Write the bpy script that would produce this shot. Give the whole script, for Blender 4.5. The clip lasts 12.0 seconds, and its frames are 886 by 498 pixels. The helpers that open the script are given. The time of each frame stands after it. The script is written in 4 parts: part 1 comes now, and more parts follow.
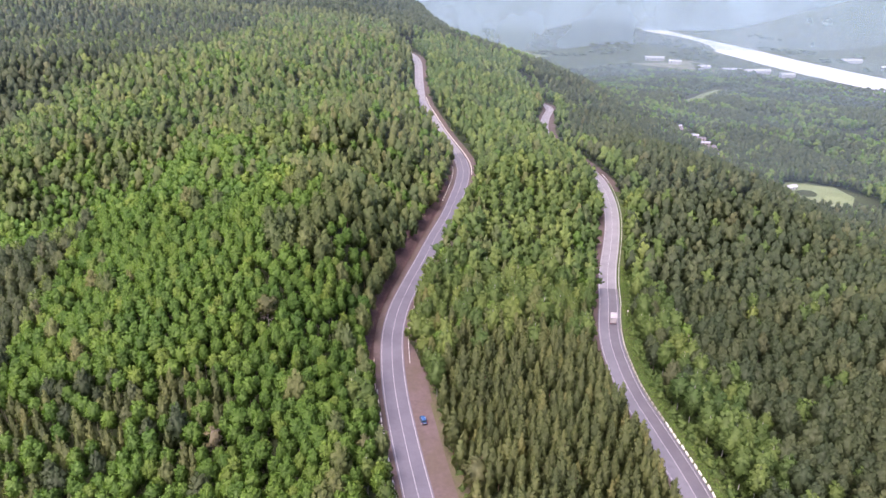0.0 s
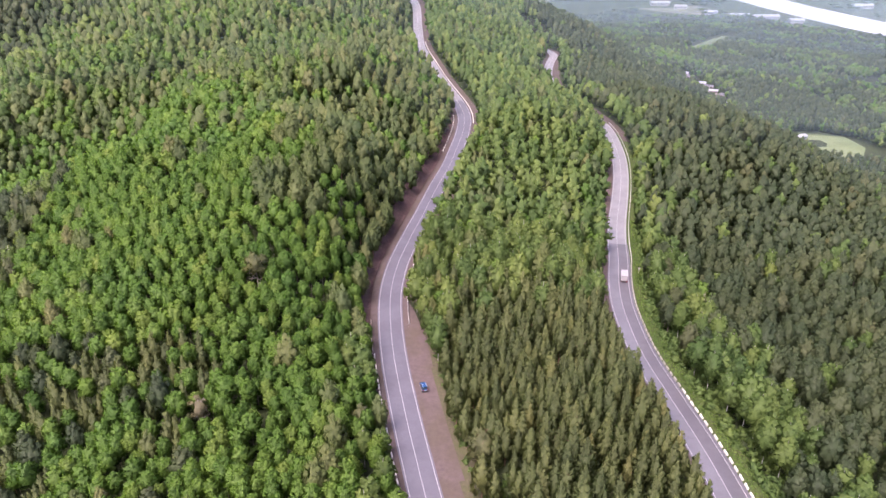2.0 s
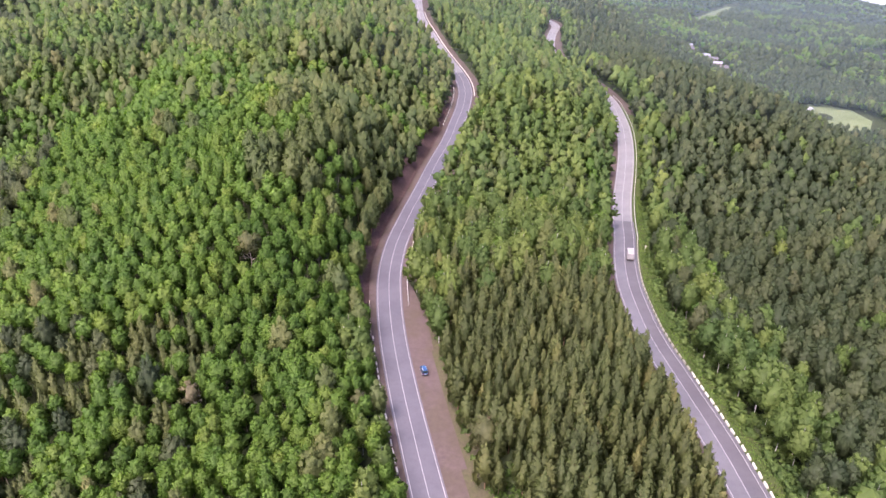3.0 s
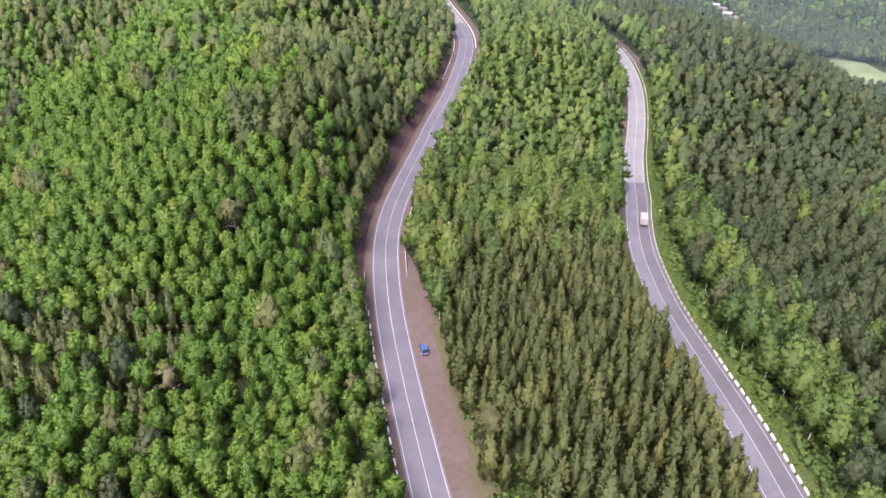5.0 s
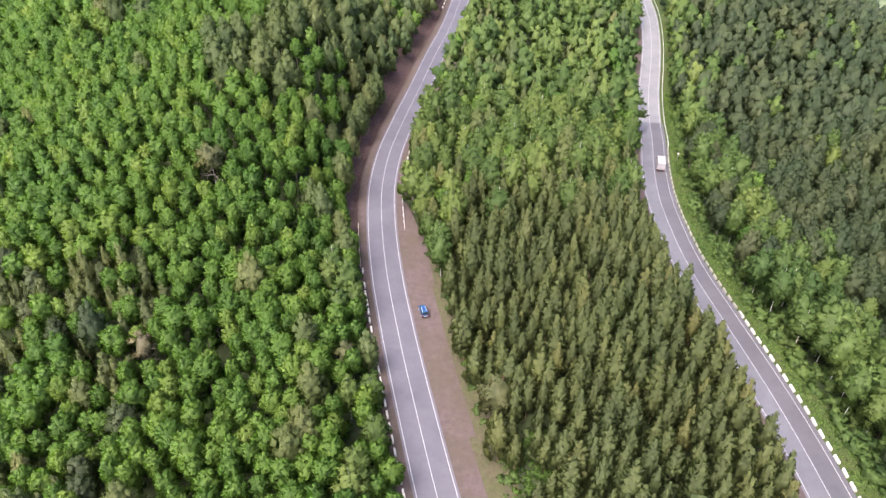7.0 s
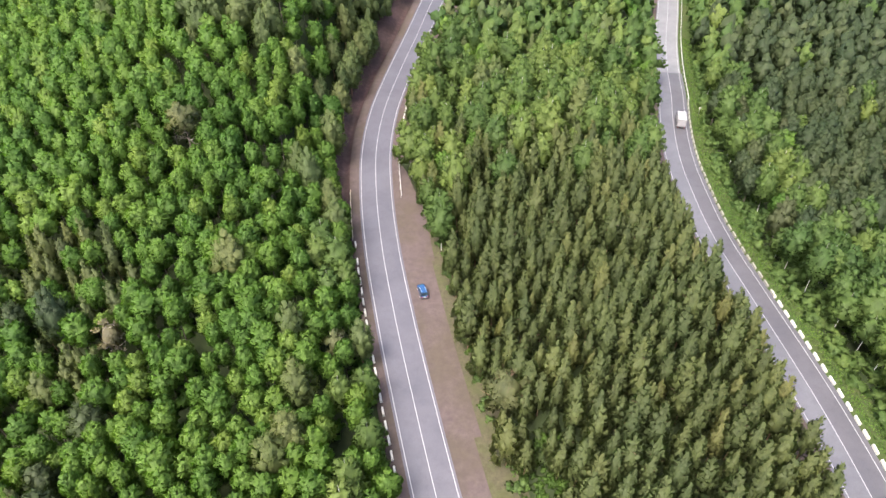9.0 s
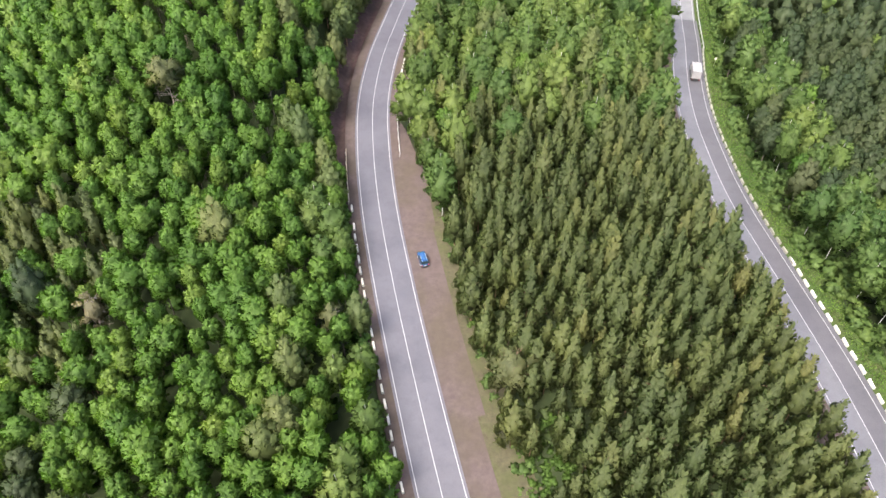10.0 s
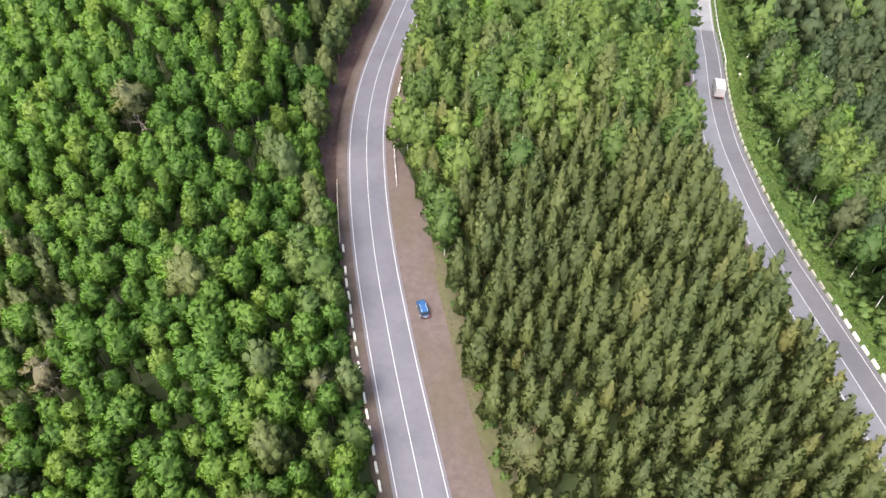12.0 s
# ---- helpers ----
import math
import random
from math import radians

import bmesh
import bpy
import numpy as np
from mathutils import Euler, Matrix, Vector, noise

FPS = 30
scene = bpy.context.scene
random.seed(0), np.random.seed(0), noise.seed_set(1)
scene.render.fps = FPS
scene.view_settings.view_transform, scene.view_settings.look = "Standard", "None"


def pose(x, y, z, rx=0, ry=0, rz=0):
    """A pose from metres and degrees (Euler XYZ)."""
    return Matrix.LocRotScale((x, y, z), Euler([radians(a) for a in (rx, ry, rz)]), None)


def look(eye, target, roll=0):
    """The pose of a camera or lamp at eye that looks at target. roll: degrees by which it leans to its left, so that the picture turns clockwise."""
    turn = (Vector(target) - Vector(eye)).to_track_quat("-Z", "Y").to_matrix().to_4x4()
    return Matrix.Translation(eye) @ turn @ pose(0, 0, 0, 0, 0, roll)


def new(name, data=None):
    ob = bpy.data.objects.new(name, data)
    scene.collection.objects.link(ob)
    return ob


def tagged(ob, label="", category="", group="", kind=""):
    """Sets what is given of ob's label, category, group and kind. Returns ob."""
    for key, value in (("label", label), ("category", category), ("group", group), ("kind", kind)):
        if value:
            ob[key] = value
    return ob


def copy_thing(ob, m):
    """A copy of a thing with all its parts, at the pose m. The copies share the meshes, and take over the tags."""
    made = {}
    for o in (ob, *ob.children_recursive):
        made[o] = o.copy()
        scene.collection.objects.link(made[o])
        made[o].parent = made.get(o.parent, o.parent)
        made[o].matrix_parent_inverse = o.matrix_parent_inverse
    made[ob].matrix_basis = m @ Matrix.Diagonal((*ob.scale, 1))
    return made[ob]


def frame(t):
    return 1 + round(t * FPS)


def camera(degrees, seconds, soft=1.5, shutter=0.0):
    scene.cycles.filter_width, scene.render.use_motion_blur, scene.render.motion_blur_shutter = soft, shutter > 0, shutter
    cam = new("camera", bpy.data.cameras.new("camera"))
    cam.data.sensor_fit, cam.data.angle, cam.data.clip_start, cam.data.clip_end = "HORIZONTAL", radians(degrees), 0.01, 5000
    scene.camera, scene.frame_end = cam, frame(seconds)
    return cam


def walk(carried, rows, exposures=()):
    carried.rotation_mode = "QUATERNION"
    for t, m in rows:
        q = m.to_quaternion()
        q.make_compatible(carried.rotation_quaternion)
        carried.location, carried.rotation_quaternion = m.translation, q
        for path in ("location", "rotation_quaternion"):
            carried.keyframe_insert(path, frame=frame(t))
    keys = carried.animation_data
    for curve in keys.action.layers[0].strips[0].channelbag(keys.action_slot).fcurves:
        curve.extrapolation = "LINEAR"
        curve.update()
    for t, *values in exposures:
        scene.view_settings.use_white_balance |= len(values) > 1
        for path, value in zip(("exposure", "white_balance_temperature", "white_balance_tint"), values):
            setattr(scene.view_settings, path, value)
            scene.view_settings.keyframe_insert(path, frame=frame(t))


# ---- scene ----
cam = camera(65.5, 12.0)
METRES, EYE, TILT, LEAN, TURN = 100.0, 121.5, -22.0, 0.0, 0.0
ROWS = [
    (0.0, 0.0, 0.0, 0.0, 0.0, 0.0, -0.0),
    (0.5, -0.0022, 0.0399, 0.0025, -0.03, -1.0, 0.01),
    (1.0, -0.0043, 0.0797, 0.0051, -0.05, -2.04, 0.01),
    (1.5, -0.0062, 0.1197, 0.0077, -0.08, -3.05, 0.02),
    (2.0, -0.008, 0.1595, 0.0104, -0.1, -4.08, 0.03),
    (2.5, -0.01, 0.1994, 0.0131, -0.12, -5.17, 0.04),
    (3.0, -0.0119, 0.2393, 0.0156, -0.15, -6.2, 0.05),
    (3.2, -0.0124, 0.2556, 0.0168, -0.16, -6.61, 0.06),
    (4.6, -0.0159, 0.3699, 0.0264, -0.23, -9.5, 0.13),
    (4.8, -0.0163, 0.3864, 0.0278, -0.24, -9.85, 0.14),
    (5.0, -0.0167, 0.4028, 0.0291, -0.25, -9.88, 0.15),
    (5.5, -0.0175, 0.4444, 0.0324, -0.3, -9.87, 0.18),
    (6.0, -0.0184, 0.4855, 0.0342, -0.33, -9.9, 0.21),
    (6.5, -0.0198, 0.5267, 0.0355, -0.35, -12.43, 0.23),
    (7.0, -0.0214, 0.5684, 0.0388, -0.38, -15.27, 0.25),
    (7.2, -0.0218, 0.5852, 0.0403, -0.39, -16.46, 0.26),
    (7.4, -0.0222, 0.6021, 0.0417, -0.41, -17.5, 0.27),
    (7.6, -0.0226, 0.6189, 0.0433, -0.42, -17.72, 0.27),
    (8.4, -0.0241, 0.6865, 0.05, -0.48, -17.75, 0.3),
    (8.6, -0.0245, 0.7034, 0.0516, -0.5, -17.98, 0.31),
    (8.8, -0.0249, 0.7203, 0.0533, -0.52, -18.95, 0.31),
    (9.0, -0.0253, 0.7372, 0.0549, -0.53, -19.96, 0.32),
    (9.5, -0.0274, 0.7796, 0.0585, -0.59, -22.86, 0.32),
    (10.0, -0.0291, 0.8237, 0.0645, -0.62, -24.49, 0.32),
    (10.5, -0.0304, 0.8667, 0.068, -0.66, -24.5, 0.31),
    (11.0, -0.0319, 0.9098, 0.0712, -0.71, -24.51, 0.31),
    (11.5, -0.0336, 0.9531, 0.076, -0.76, -24.59, 0.32),
    (12.0, -0.0345, 0.996, 0.0789, -0.8, -24.58, 0.34),
]
walk(cam, [(t, pose(0, 0, EYE, TILT, LEAN, TURN) @ pose(METRES * x, METRES * y, METRES * z, 90 + pitch, roll, yaw)) for t, x, y, z, yaw, pitch, roll in ROWS], [(0.0, 1.62, 6350, 32), (3.0, 1.71, 6400, 32), (5.0, 1.75, 6300, 25), (7.0, 1.81, 6400, 16), (9.5, 1.85, 6480, 8), (12.0, 1.88, 6480, 6)])

# ---- world and light: an even overcast sky ----
SUN_EL, SUN_AZ = 60.0, 215.0
world = bpy.data.worlds.new("overcast_sky")
scene.world = world
world.use_nodes = True
wn = world.node_tree.nodes
sky = wn.new("ShaderNodeTexSky")
sky.sky_type = "NISHITA"
sky.sun_disc = False
sky.sun_elevation = radians(SUN_EL)
sky.sun_rotation = radians(SUN_AZ)
sky.air_density = 1.0
sky.dust_density = 6.0
sky.ozone_density = 1.0
wn["Background"].inputs["Strength"].default_value = 0.15
world.node_tree.links.new(sky.outputs["Color"], wn["Background"].inputs["Color"])
sun = new("sun", bpy.data.lights.new("sun", "SUN"))
sun.data.energy = 1.5
sun.data.angle = radians(25)
sun.data.color = (1.0, 0.95, 0.88)
sun.matrix_world = look((0, 0, 0), (-math.sin(radians(SUN_AZ)) * math.cos(radians(SUN_EL)), -math.cos(radians(SUN_AZ)) * math.cos(radians(SUN_EL)), -math.sin(radians(SUN_EL))))


# ---- materials ----
def shader(name):
    m = bpy.data.materials.new(name)
    m.use_nodes = True
    nt = m.node_tree
    return m, nt, nt.nodes, nt.links, nt.nodes["Principled BSDF"]


def noise_node(nt, scale, detail=4.0, rough=0.6, stretch=None):
    geo = nt.nodes.new("ShaderNodeNewGeometry")
    tex = nt.nodes.new("ShaderNodeTexNoise")
    tex.inputs["Scale"].default_value = scale
    tex.inputs["Detail"].default_value = detail
    tex.inputs["Roughness"].default_value = rough
    if stretch:
        mp = nt.nodes.new("ShaderNodeMapping")
        mp.inputs["Scale"].default_value = stretch
        nt.links.new(geo.outputs["Position"], mp.inputs["Vector"])
        nt.links.new(mp.outputs["Vector"], tex.inputs["Vector"])
    else:
        nt.links.new(geo.outputs["Position"], tex.inputs["Vector"])
    return tex.outputs["Fac"]


def ramp(nt, fac, stops):
    r = nt.nodes.new("ShaderNodeValToRGB")
    el = r.color_ramp.elements
    while len(el) < len(stops):
        el.new(0.5)
    for e, (p, c) in zip(el, stops):
        e.position = p
        e.color = (*c, 1)
    nt.links.new(fac, r.inputs["Fac"])
    return r.outputs["Color"]


def mixed(nt, a, b, fac, mode="MIX"):
    mx = nt.nodes.new("ShaderNodeMix")
    mx.data_type = "RGBA"
    mx.blend_type = mode
    for sock, val in ((mx.inputs["Factor"], fac), (mx.inputs["A"], a), (mx.inputs["B"], b)):
        if hasattr(val, "is_output"):
            nt.links.new(val, sock)
        elif isinstance(val, tuple):
            sock.default_value = (*val, 1)
        else:
            sock.default_value = val
    return mx.outputs["Result"]


def sums(nt, op, a, b):
    n = nt.nodes.new("ShaderNodeMath")
    n.operation = op
    for sock, val in ((n.inputs[0], a), (n.inputs[1], b)):
        if hasattr(val, "is_output"):
            nt.links.new(val, sock)
        else:
            sock.default_value = val
    return n.outputs[0]


def bumped(nt, bsdf, fac, strength, distance):
    b = nt.nodes.new("ShaderNodeBump")
    b.inputs["Strength"].default_value = strength
    b.inputs["Distance"].default_value = distance
    nt.links.new(fac, b.inputs["Height"])
    nt.links.new(b.outputs["Normal"], bsdf.inputs["Normal"])


def ground_mat(name, stops, scale, rough=0.95, bump=0.06, patch=0.06, patch_stops=None, patch_amount=0.5):
    m, nt, nodes, links, bsdf = shader(name)
    fine = noise_node(nt, scale, 6, 0.7)
    col = ramp(nt, fine, stops)
    if patch_stops:
        big = ramp(nt, noise_node(nt, patch, 5, 0.6), [(0.42, (0, 0, 0)), (0.62, (1, 1, 1))])
        col = mixed(nt, col, mixed(nt, patch_stops[0], patch_stops[1], fine), sums(nt, "MULTIPLY", big, patch_amount))
    links.new(col, bsdf.inputs["Base Color"])
    bsdf.inputs["Roughness"].default_value = rough
    bsdf.inputs["Specular IOR Level"].default_value = 0.2
    bumped(nt, bsdf, fine, 0.4, bump)
    return m


def leaf_mat(name, stops, single, through_light=0.48, patch=0.05, spread=1.0):
    """Foliage: the tint of a tree from its own random value, light and dark sprays within the crown by fine noise."""
    m, nt, nodes, links, bsdf = shader(name)
    if single:
        tint = nodes.new("ShaderNodeObjectInfo").outputs["Random"]
    else:
        at = nodes.new("ShaderNodeAttribute")
        at.attribute_name = "tint"
        tint = at.outputs["Fac"]
    base = ramp(nt, tint, stops)
    fine = ramp(nt, noise_node(nt, 0.9, 3, 0.6), [(0.3, (0.84, 0.86, 0.84)), (0.7, (1.14, 1.12, 1.1))])
    wide = ramp(nt, noise_node(nt, patch, 2, 0.5), [(0.3, (0.86, 0.92, 0.95)), (0.7, (1.14, 1.06, 0.98))])
    isl = nodes.new("ShaderNodeNewGeometry").outputs["Random Per Island"]
    leafv = ramp(nt, isl, [(0.0, (0.88, 0.88, 0.9)), (1.0, (1.12, 1.12, 1.08))])
    col = mixed(nt, mixed(nt, mixed(nt, base, fine, spread, "MULTIPLY"), wide, 1.0, "MULTIPLY"), leafv, 1.0, "MULTIPLY")
    links.new(col, bsdf.inputs["Base Color"])
    bsdf.inputs["Roughness"].default_value = 0.55
    bsdf.inputs["Specular IOR Level"].default_value = 0.25
    tr = nodes.new("ShaderNodeBsdfTranslucent")
    links.new(mixed(nt, col, (1.0, 1.15, 0.5), 1.0, "MULTIPLY"), tr.inputs["Color"])
    mix = nodes.new("ShaderNodeMixShader")
    mix.inputs[0].default_value = through_light
    links.new(bsdf.outputs[0], mix.inputs[1])
    links.new(tr.outputs[0], mix.inputs[2])
    links.new(mix.outputs[0], nodes["Material Output"].inputs["Surface"])
    return m


def plain_mat(name, colour, rough=0.6, metal=0.0, vary=0.15, scale=3.0, spec=0.5):
    m, nt, nodes, links, bsdf = shader(name)
    dark = tuple(c * (1 - vary) for c in colour)
    light = tuple(min(1, c * (1 + vary)) for c in colour)
    links.new(ramp(nt, noise_node(nt, scale, 5, 0.65), [(0.35, dark), (0.65, light)]), bsdf.inputs["Base Color"])
    bsdf.inputs["Roughness"].default_value = rough
    bsdf.inputs["Metallic"].default_value = metal
    bsdf.inputs["Specular IOR Level"].default_value = spec
    return m


def asphalt_mat(name, tone):
    m, nt, nodes, links, bsdf = shader(name)
    fine = noise_node(nt, 6.0, 6, 0.7)
    wide = noise_node(nt, 0.12, 4, 0.6)
    seam = noise_node(nt, 0.6, 5, 0.65)
    c = ramp(nt, fine, [(0.3, tuple(t * 0.85 for t in tone)), (0.7, tuple(t * 1.12 for t in tone))])
    c = mixed(nt, c, ramp(nt, wide, [(0.35, (0.84, 0.84, 0.86)), (0.65, (1.1, 1.09, 1.09))]), 1.0, "MULTIPLY")
    c = mixed(nt, c, ramp(nt, seam, [(0.38, (0.86, 0.86, 0.87)), (0.5, (1, 1, 1))]), 0.7, "MULTIPLY")
    links.new(c, bsdf.inputs["Base Color"])
    bsdf.inputs["Roughness"].default_value = 0.58
    bsdf.inputs["Specular IOR Level"].default_value = 0.6
    bumped(nt, bsdf, fine, 0.4, 0.01)
    return m


M_FLOOR = ground_mat("forest_floor", [(0.3, (0.017, 0.025, 0.010)), (0.7, (0.032, 0.042, 0.017))], 0.7, bump=0.15, patch=0.05, patch_stops=((0.022, 0.035, 0.011), (0.036, 0.052, 0.017)), patch_amount=0.6)
M_ASPHALT = asphalt_mat("worn_asphalt", (0.084, 0.080, 0.097))
M_ASPHALT_DARK = asphalt_mat("newer_asphalt", (0.077, 0.073, 0.083))
# paler asphalt; the tone also holds the sky sheen of distant road
M_ASPHALT_PALE = asphalt_mat("pale_sheen_asphalt", (0.162, 0.160, 0.168))
M_ASPHALT_MID = asphalt_mat("greyer_asphalt", (0.107, 0.104, 0.118))
M_GRAVEL = ground_mat("reddish_gravel", [(0.25, (0.066, 0.050, 0.049)), (0.75, (0.104, 0.079, 0.076))], 0.8, bump=0.05, patch=0.14, patch_stops=((0.058, 0.046, 0.038), (0.084, 0.068, 0.048)), patch_amount=0.75)
M_EARTH = ground_mat("bare_dark_earth", [(0.3, (0.044, 0.026, 0.026)), (0.7, (0.088, 0.056, 0.054))], 0.9, bump=0.2, patch=0.15, patch_stops=((0.027, 0.023, 0.013), (0.045, 0.032, 0.027)), patch_amount=0.5)
M_GRASS = ground_mat("verge_grass", [(0.3, (0.03, 0.052, 0.012)), (0.7, (0.054, 0.085, 0.02))], 1.2, bump=0.15, patch=0.2, patch_stops=((0.060, 0.060, 0.026), (0.075, 0.068, 0.034)), patch_amount=0.45)
M_LINE = plain_mat("road_paint", (0.36, 0.35, 0.36), 0.6, vary=0.14, scale=1.2)
M_BLOCK = plain_mat("whitewashed_concrete", (0.52, 0.5, 0.45), 0.8, vary=0.1)
M_DARK = plain_mat("dark_painted_concrete", (0.045, 0.045, 0.05), 0.8)
M_STEEL = plain_mat("galvanised_steel", (0.62, 0.6, 0.56), 0.45, 0.6)
M_BARK = plain_mat("grey_brown_bark", (0.12, 0.1, 0.08), 0.9, vary=0.4)
M_PINEBARK = plain_mat("orange_brown_bark", (0.2, 0.12, 0.075), 0.9, vary=0.4)
M_BIRCHBARK = plain_mat("white_birch_bark", (0.55, 0.53, 0.49), 0.8, vary=0.4, scale=2.0)
M_DEADWOOD = plain_mat("bleached_dead_wood", (0.3, 0.25, 0.22), 0.9, vary=0.3)

ASPEN = [(0.0, (0.0737, 0.147, 0.0286)), (0.5, (0.0979, 0.184, 0.0352)), (0.85, (0.118, 0.204, 0.0396)), (1.0, (0.15, 0.22, 0.0484))]
PINE = [(0.0, (0.0759, 0.0968, 0.0396)), (0.5, (0.0979, 0.122, 0.0473)), (0.9, (0.123, 0.145, 0.0561)), (1.0, (0.143, 0.15, 0.0583))]
BIRCH = [(0.0, (0.0725, 0.124, 0.0363)), (0.5, (0.102, 0.159, 0.0456)), (1.0, (0.15, 0.204, 0.0597))]
OLDPINE = [(0.0, (0.0805, 0.115, 0.0448)), (0.6, (0.106, 0.14, 0.0529)), (0.9, (0.133, 0.159, 0.0633)), (1.0, (0.152, 0.161, 0.069))]
DARKPINE = [(0.0, (0.0473, 0.0693, 0.0341)), (0.6, (0.0627, 0.0858, 0.0407)), (0.92, (0.0803, 0.103, 0.0495)), (1.0, (0.0968, 0.108, 0.0528))]
VERGE = [(0.0, (0.06, 0.11, 0.022)), (0.5, (0.08, 0.138, 0.027)), (1.0, (0.105, 0.16, 0.035))]
PALETTES = {"aspen": ASPEN, "pine": PINE, "birch": BIRCH, "oldpine": OLDPINE, "darkpine": DARKPINE, "verge": VERGE}
LEAF_ONE = {k: leaf_mat(k + "_leaves", v, True) for k, v in PALETTES.items()}
LEAF_MANY = {k: leaf_mat(k + "_foliage", v, False) for k, v in PALETTES.items()}
LEAF_PALE = leaf_mat("pale_needles", [(0.0, (0.1, 0.115, 0.05)), (1.0, (0.13, 0.14, 0.065))], True)
LEAF_WITHERED = leaf_mat("withered_leaves", [(0.0, (0.13, 0.125, 0.08)), (1.0, (0.17, 0.155, 0.1))], True)
BARKS = {"aspen": M_BARK, "pine": M_PINEBARK, "birch": M_BIRCHBARK, "oldpine": M_PINEBARK, "darkpine": M_BARK}

M_ROUGH = ground_mat("rough_verge", [(0.3, (0.048, 0.042, 0.027)), (0.7, (0.088, 0.080, 0.048))], 1.3, bump=0.12, patch=0.35, patch_stops=((0.048, 0.056, 0.02), (0.068, 0.074, 0.03)), patch_amount=0.6)
M_BLOCK_DULL = plain_mat("weathered_whitewash", (0.24, 0.23, 0.2), 0.85, vary=0.25)
M_RAIL = plain_mat("white_painted_steel", (0.5, 0.5, 0.49), 0.5, vary=0.1)
M_RAIL_TAN = plain_mat("tan_painted_steel", (0.42, 0.36, 0.26), 0.6, vary=0.2)
M_RUBBER = plain_mat("tyre_rubber", (0.03, 0.03, 0.032), 0.85)
M_CARBLUE = plain_mat("blue_car_paint", (0.05, 0.15, 0.33), 0.22, 0.7, vary=0.05, spec=0.8)
M_CARBLUE.node_tree.nodes["Principled BSDF"].inputs["Coat Weight"].default_value = 1.0
M_GLASSDARK = plain_mat("tinted_glass", (0.02, 0.03, 0.04), 0.04, vary=0.05, spec=1.0)
M_TRUCKWHITE = plain_mat("dusty_white_paint", (0.28, 0.27, 0.28), 0.5, vary=0.08, scale=1.0)
M_REDLENS = plain_mat("red_lens", (0.4, 0.02, 0.02), 0.2)
M_LENS = plain_mat("clear_lens", (0.7, 0.7, 0.72), 0.15)
M_FIELD = ground_mat("mown_field", [(0.3, (0.1, 0.13, 0.06)), (0.7, (0.14, 0.17, 0.085))], 0.05, bump=0.05)
M_YARD = ground_mat("pale_bare_ground", [(0.35, (0.07, 0.085, 0.05)), (0.65, (0.15, 0.15, 0.11))], 0.03, bump=0.05)
M_HOUSE = plain_mat("house_wall", (0.24, 0.2, 0.17), 0.8)
M_ROOF = plain_mat("dull_roof", (0.14, 0.13, 0.13), 0.7)
M_ROOFPALE = plain_mat("pale_sheet_roof", (0.3, 0.31, 0.32), 0.5)
M_WATER, _nt, _n, _l, _b = shader("sky_pale_river_water")
# pale base colour puts the bright sky's reflection into the water
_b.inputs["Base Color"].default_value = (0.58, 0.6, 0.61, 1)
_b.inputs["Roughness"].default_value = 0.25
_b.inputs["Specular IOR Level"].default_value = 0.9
bumped(_nt, _b, noise_node(_nt, 0.2, 4), 0.15, 0.2)


def haze_sheet_mat(amount, wide):
    """A see-through pale-blue sheet imitating mist and distance haze, thinner in places."""
    m, nt, nodes, links, bsdf = shader("mist")
    nodes.remove(bsdf)
    dif = nodes.new("ShaderNodeBsdfDiffuse")
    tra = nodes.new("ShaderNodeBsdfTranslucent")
    # bluish haze tint put into the sheet's own colour
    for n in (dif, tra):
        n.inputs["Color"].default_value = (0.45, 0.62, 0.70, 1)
    both = nodes.new("ShaderNodeMixShader")
    both.inputs[0].default_value = 0.5
    links.new(dif.outputs[0], both.inputs[1])
    links.new(tra.outputs[0], both.inputs[2])
    clear = nodes.new("ShaderNodeBsdfTransparent")
    out = nodes.new("ShaderNodeMixShader")
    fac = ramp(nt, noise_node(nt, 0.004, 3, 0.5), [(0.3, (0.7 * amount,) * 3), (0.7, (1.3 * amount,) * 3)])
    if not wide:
        # the imitated haze is thinner up the hillside than over the valley
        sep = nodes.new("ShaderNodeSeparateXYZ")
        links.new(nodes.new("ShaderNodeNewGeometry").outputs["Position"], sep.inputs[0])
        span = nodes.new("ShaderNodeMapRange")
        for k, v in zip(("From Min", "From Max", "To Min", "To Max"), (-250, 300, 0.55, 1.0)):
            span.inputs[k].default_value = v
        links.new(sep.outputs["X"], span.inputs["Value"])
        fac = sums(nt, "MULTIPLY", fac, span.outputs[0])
    links.new(fac, out.inputs[0])
    links.new(clear.outputs[0], out.inputs[1])
    links.new(both.outputs[0], out.inputs[2])
    links.new(out.outputs[0], nodes["Material Output"].inputs["Surface"])
    return m


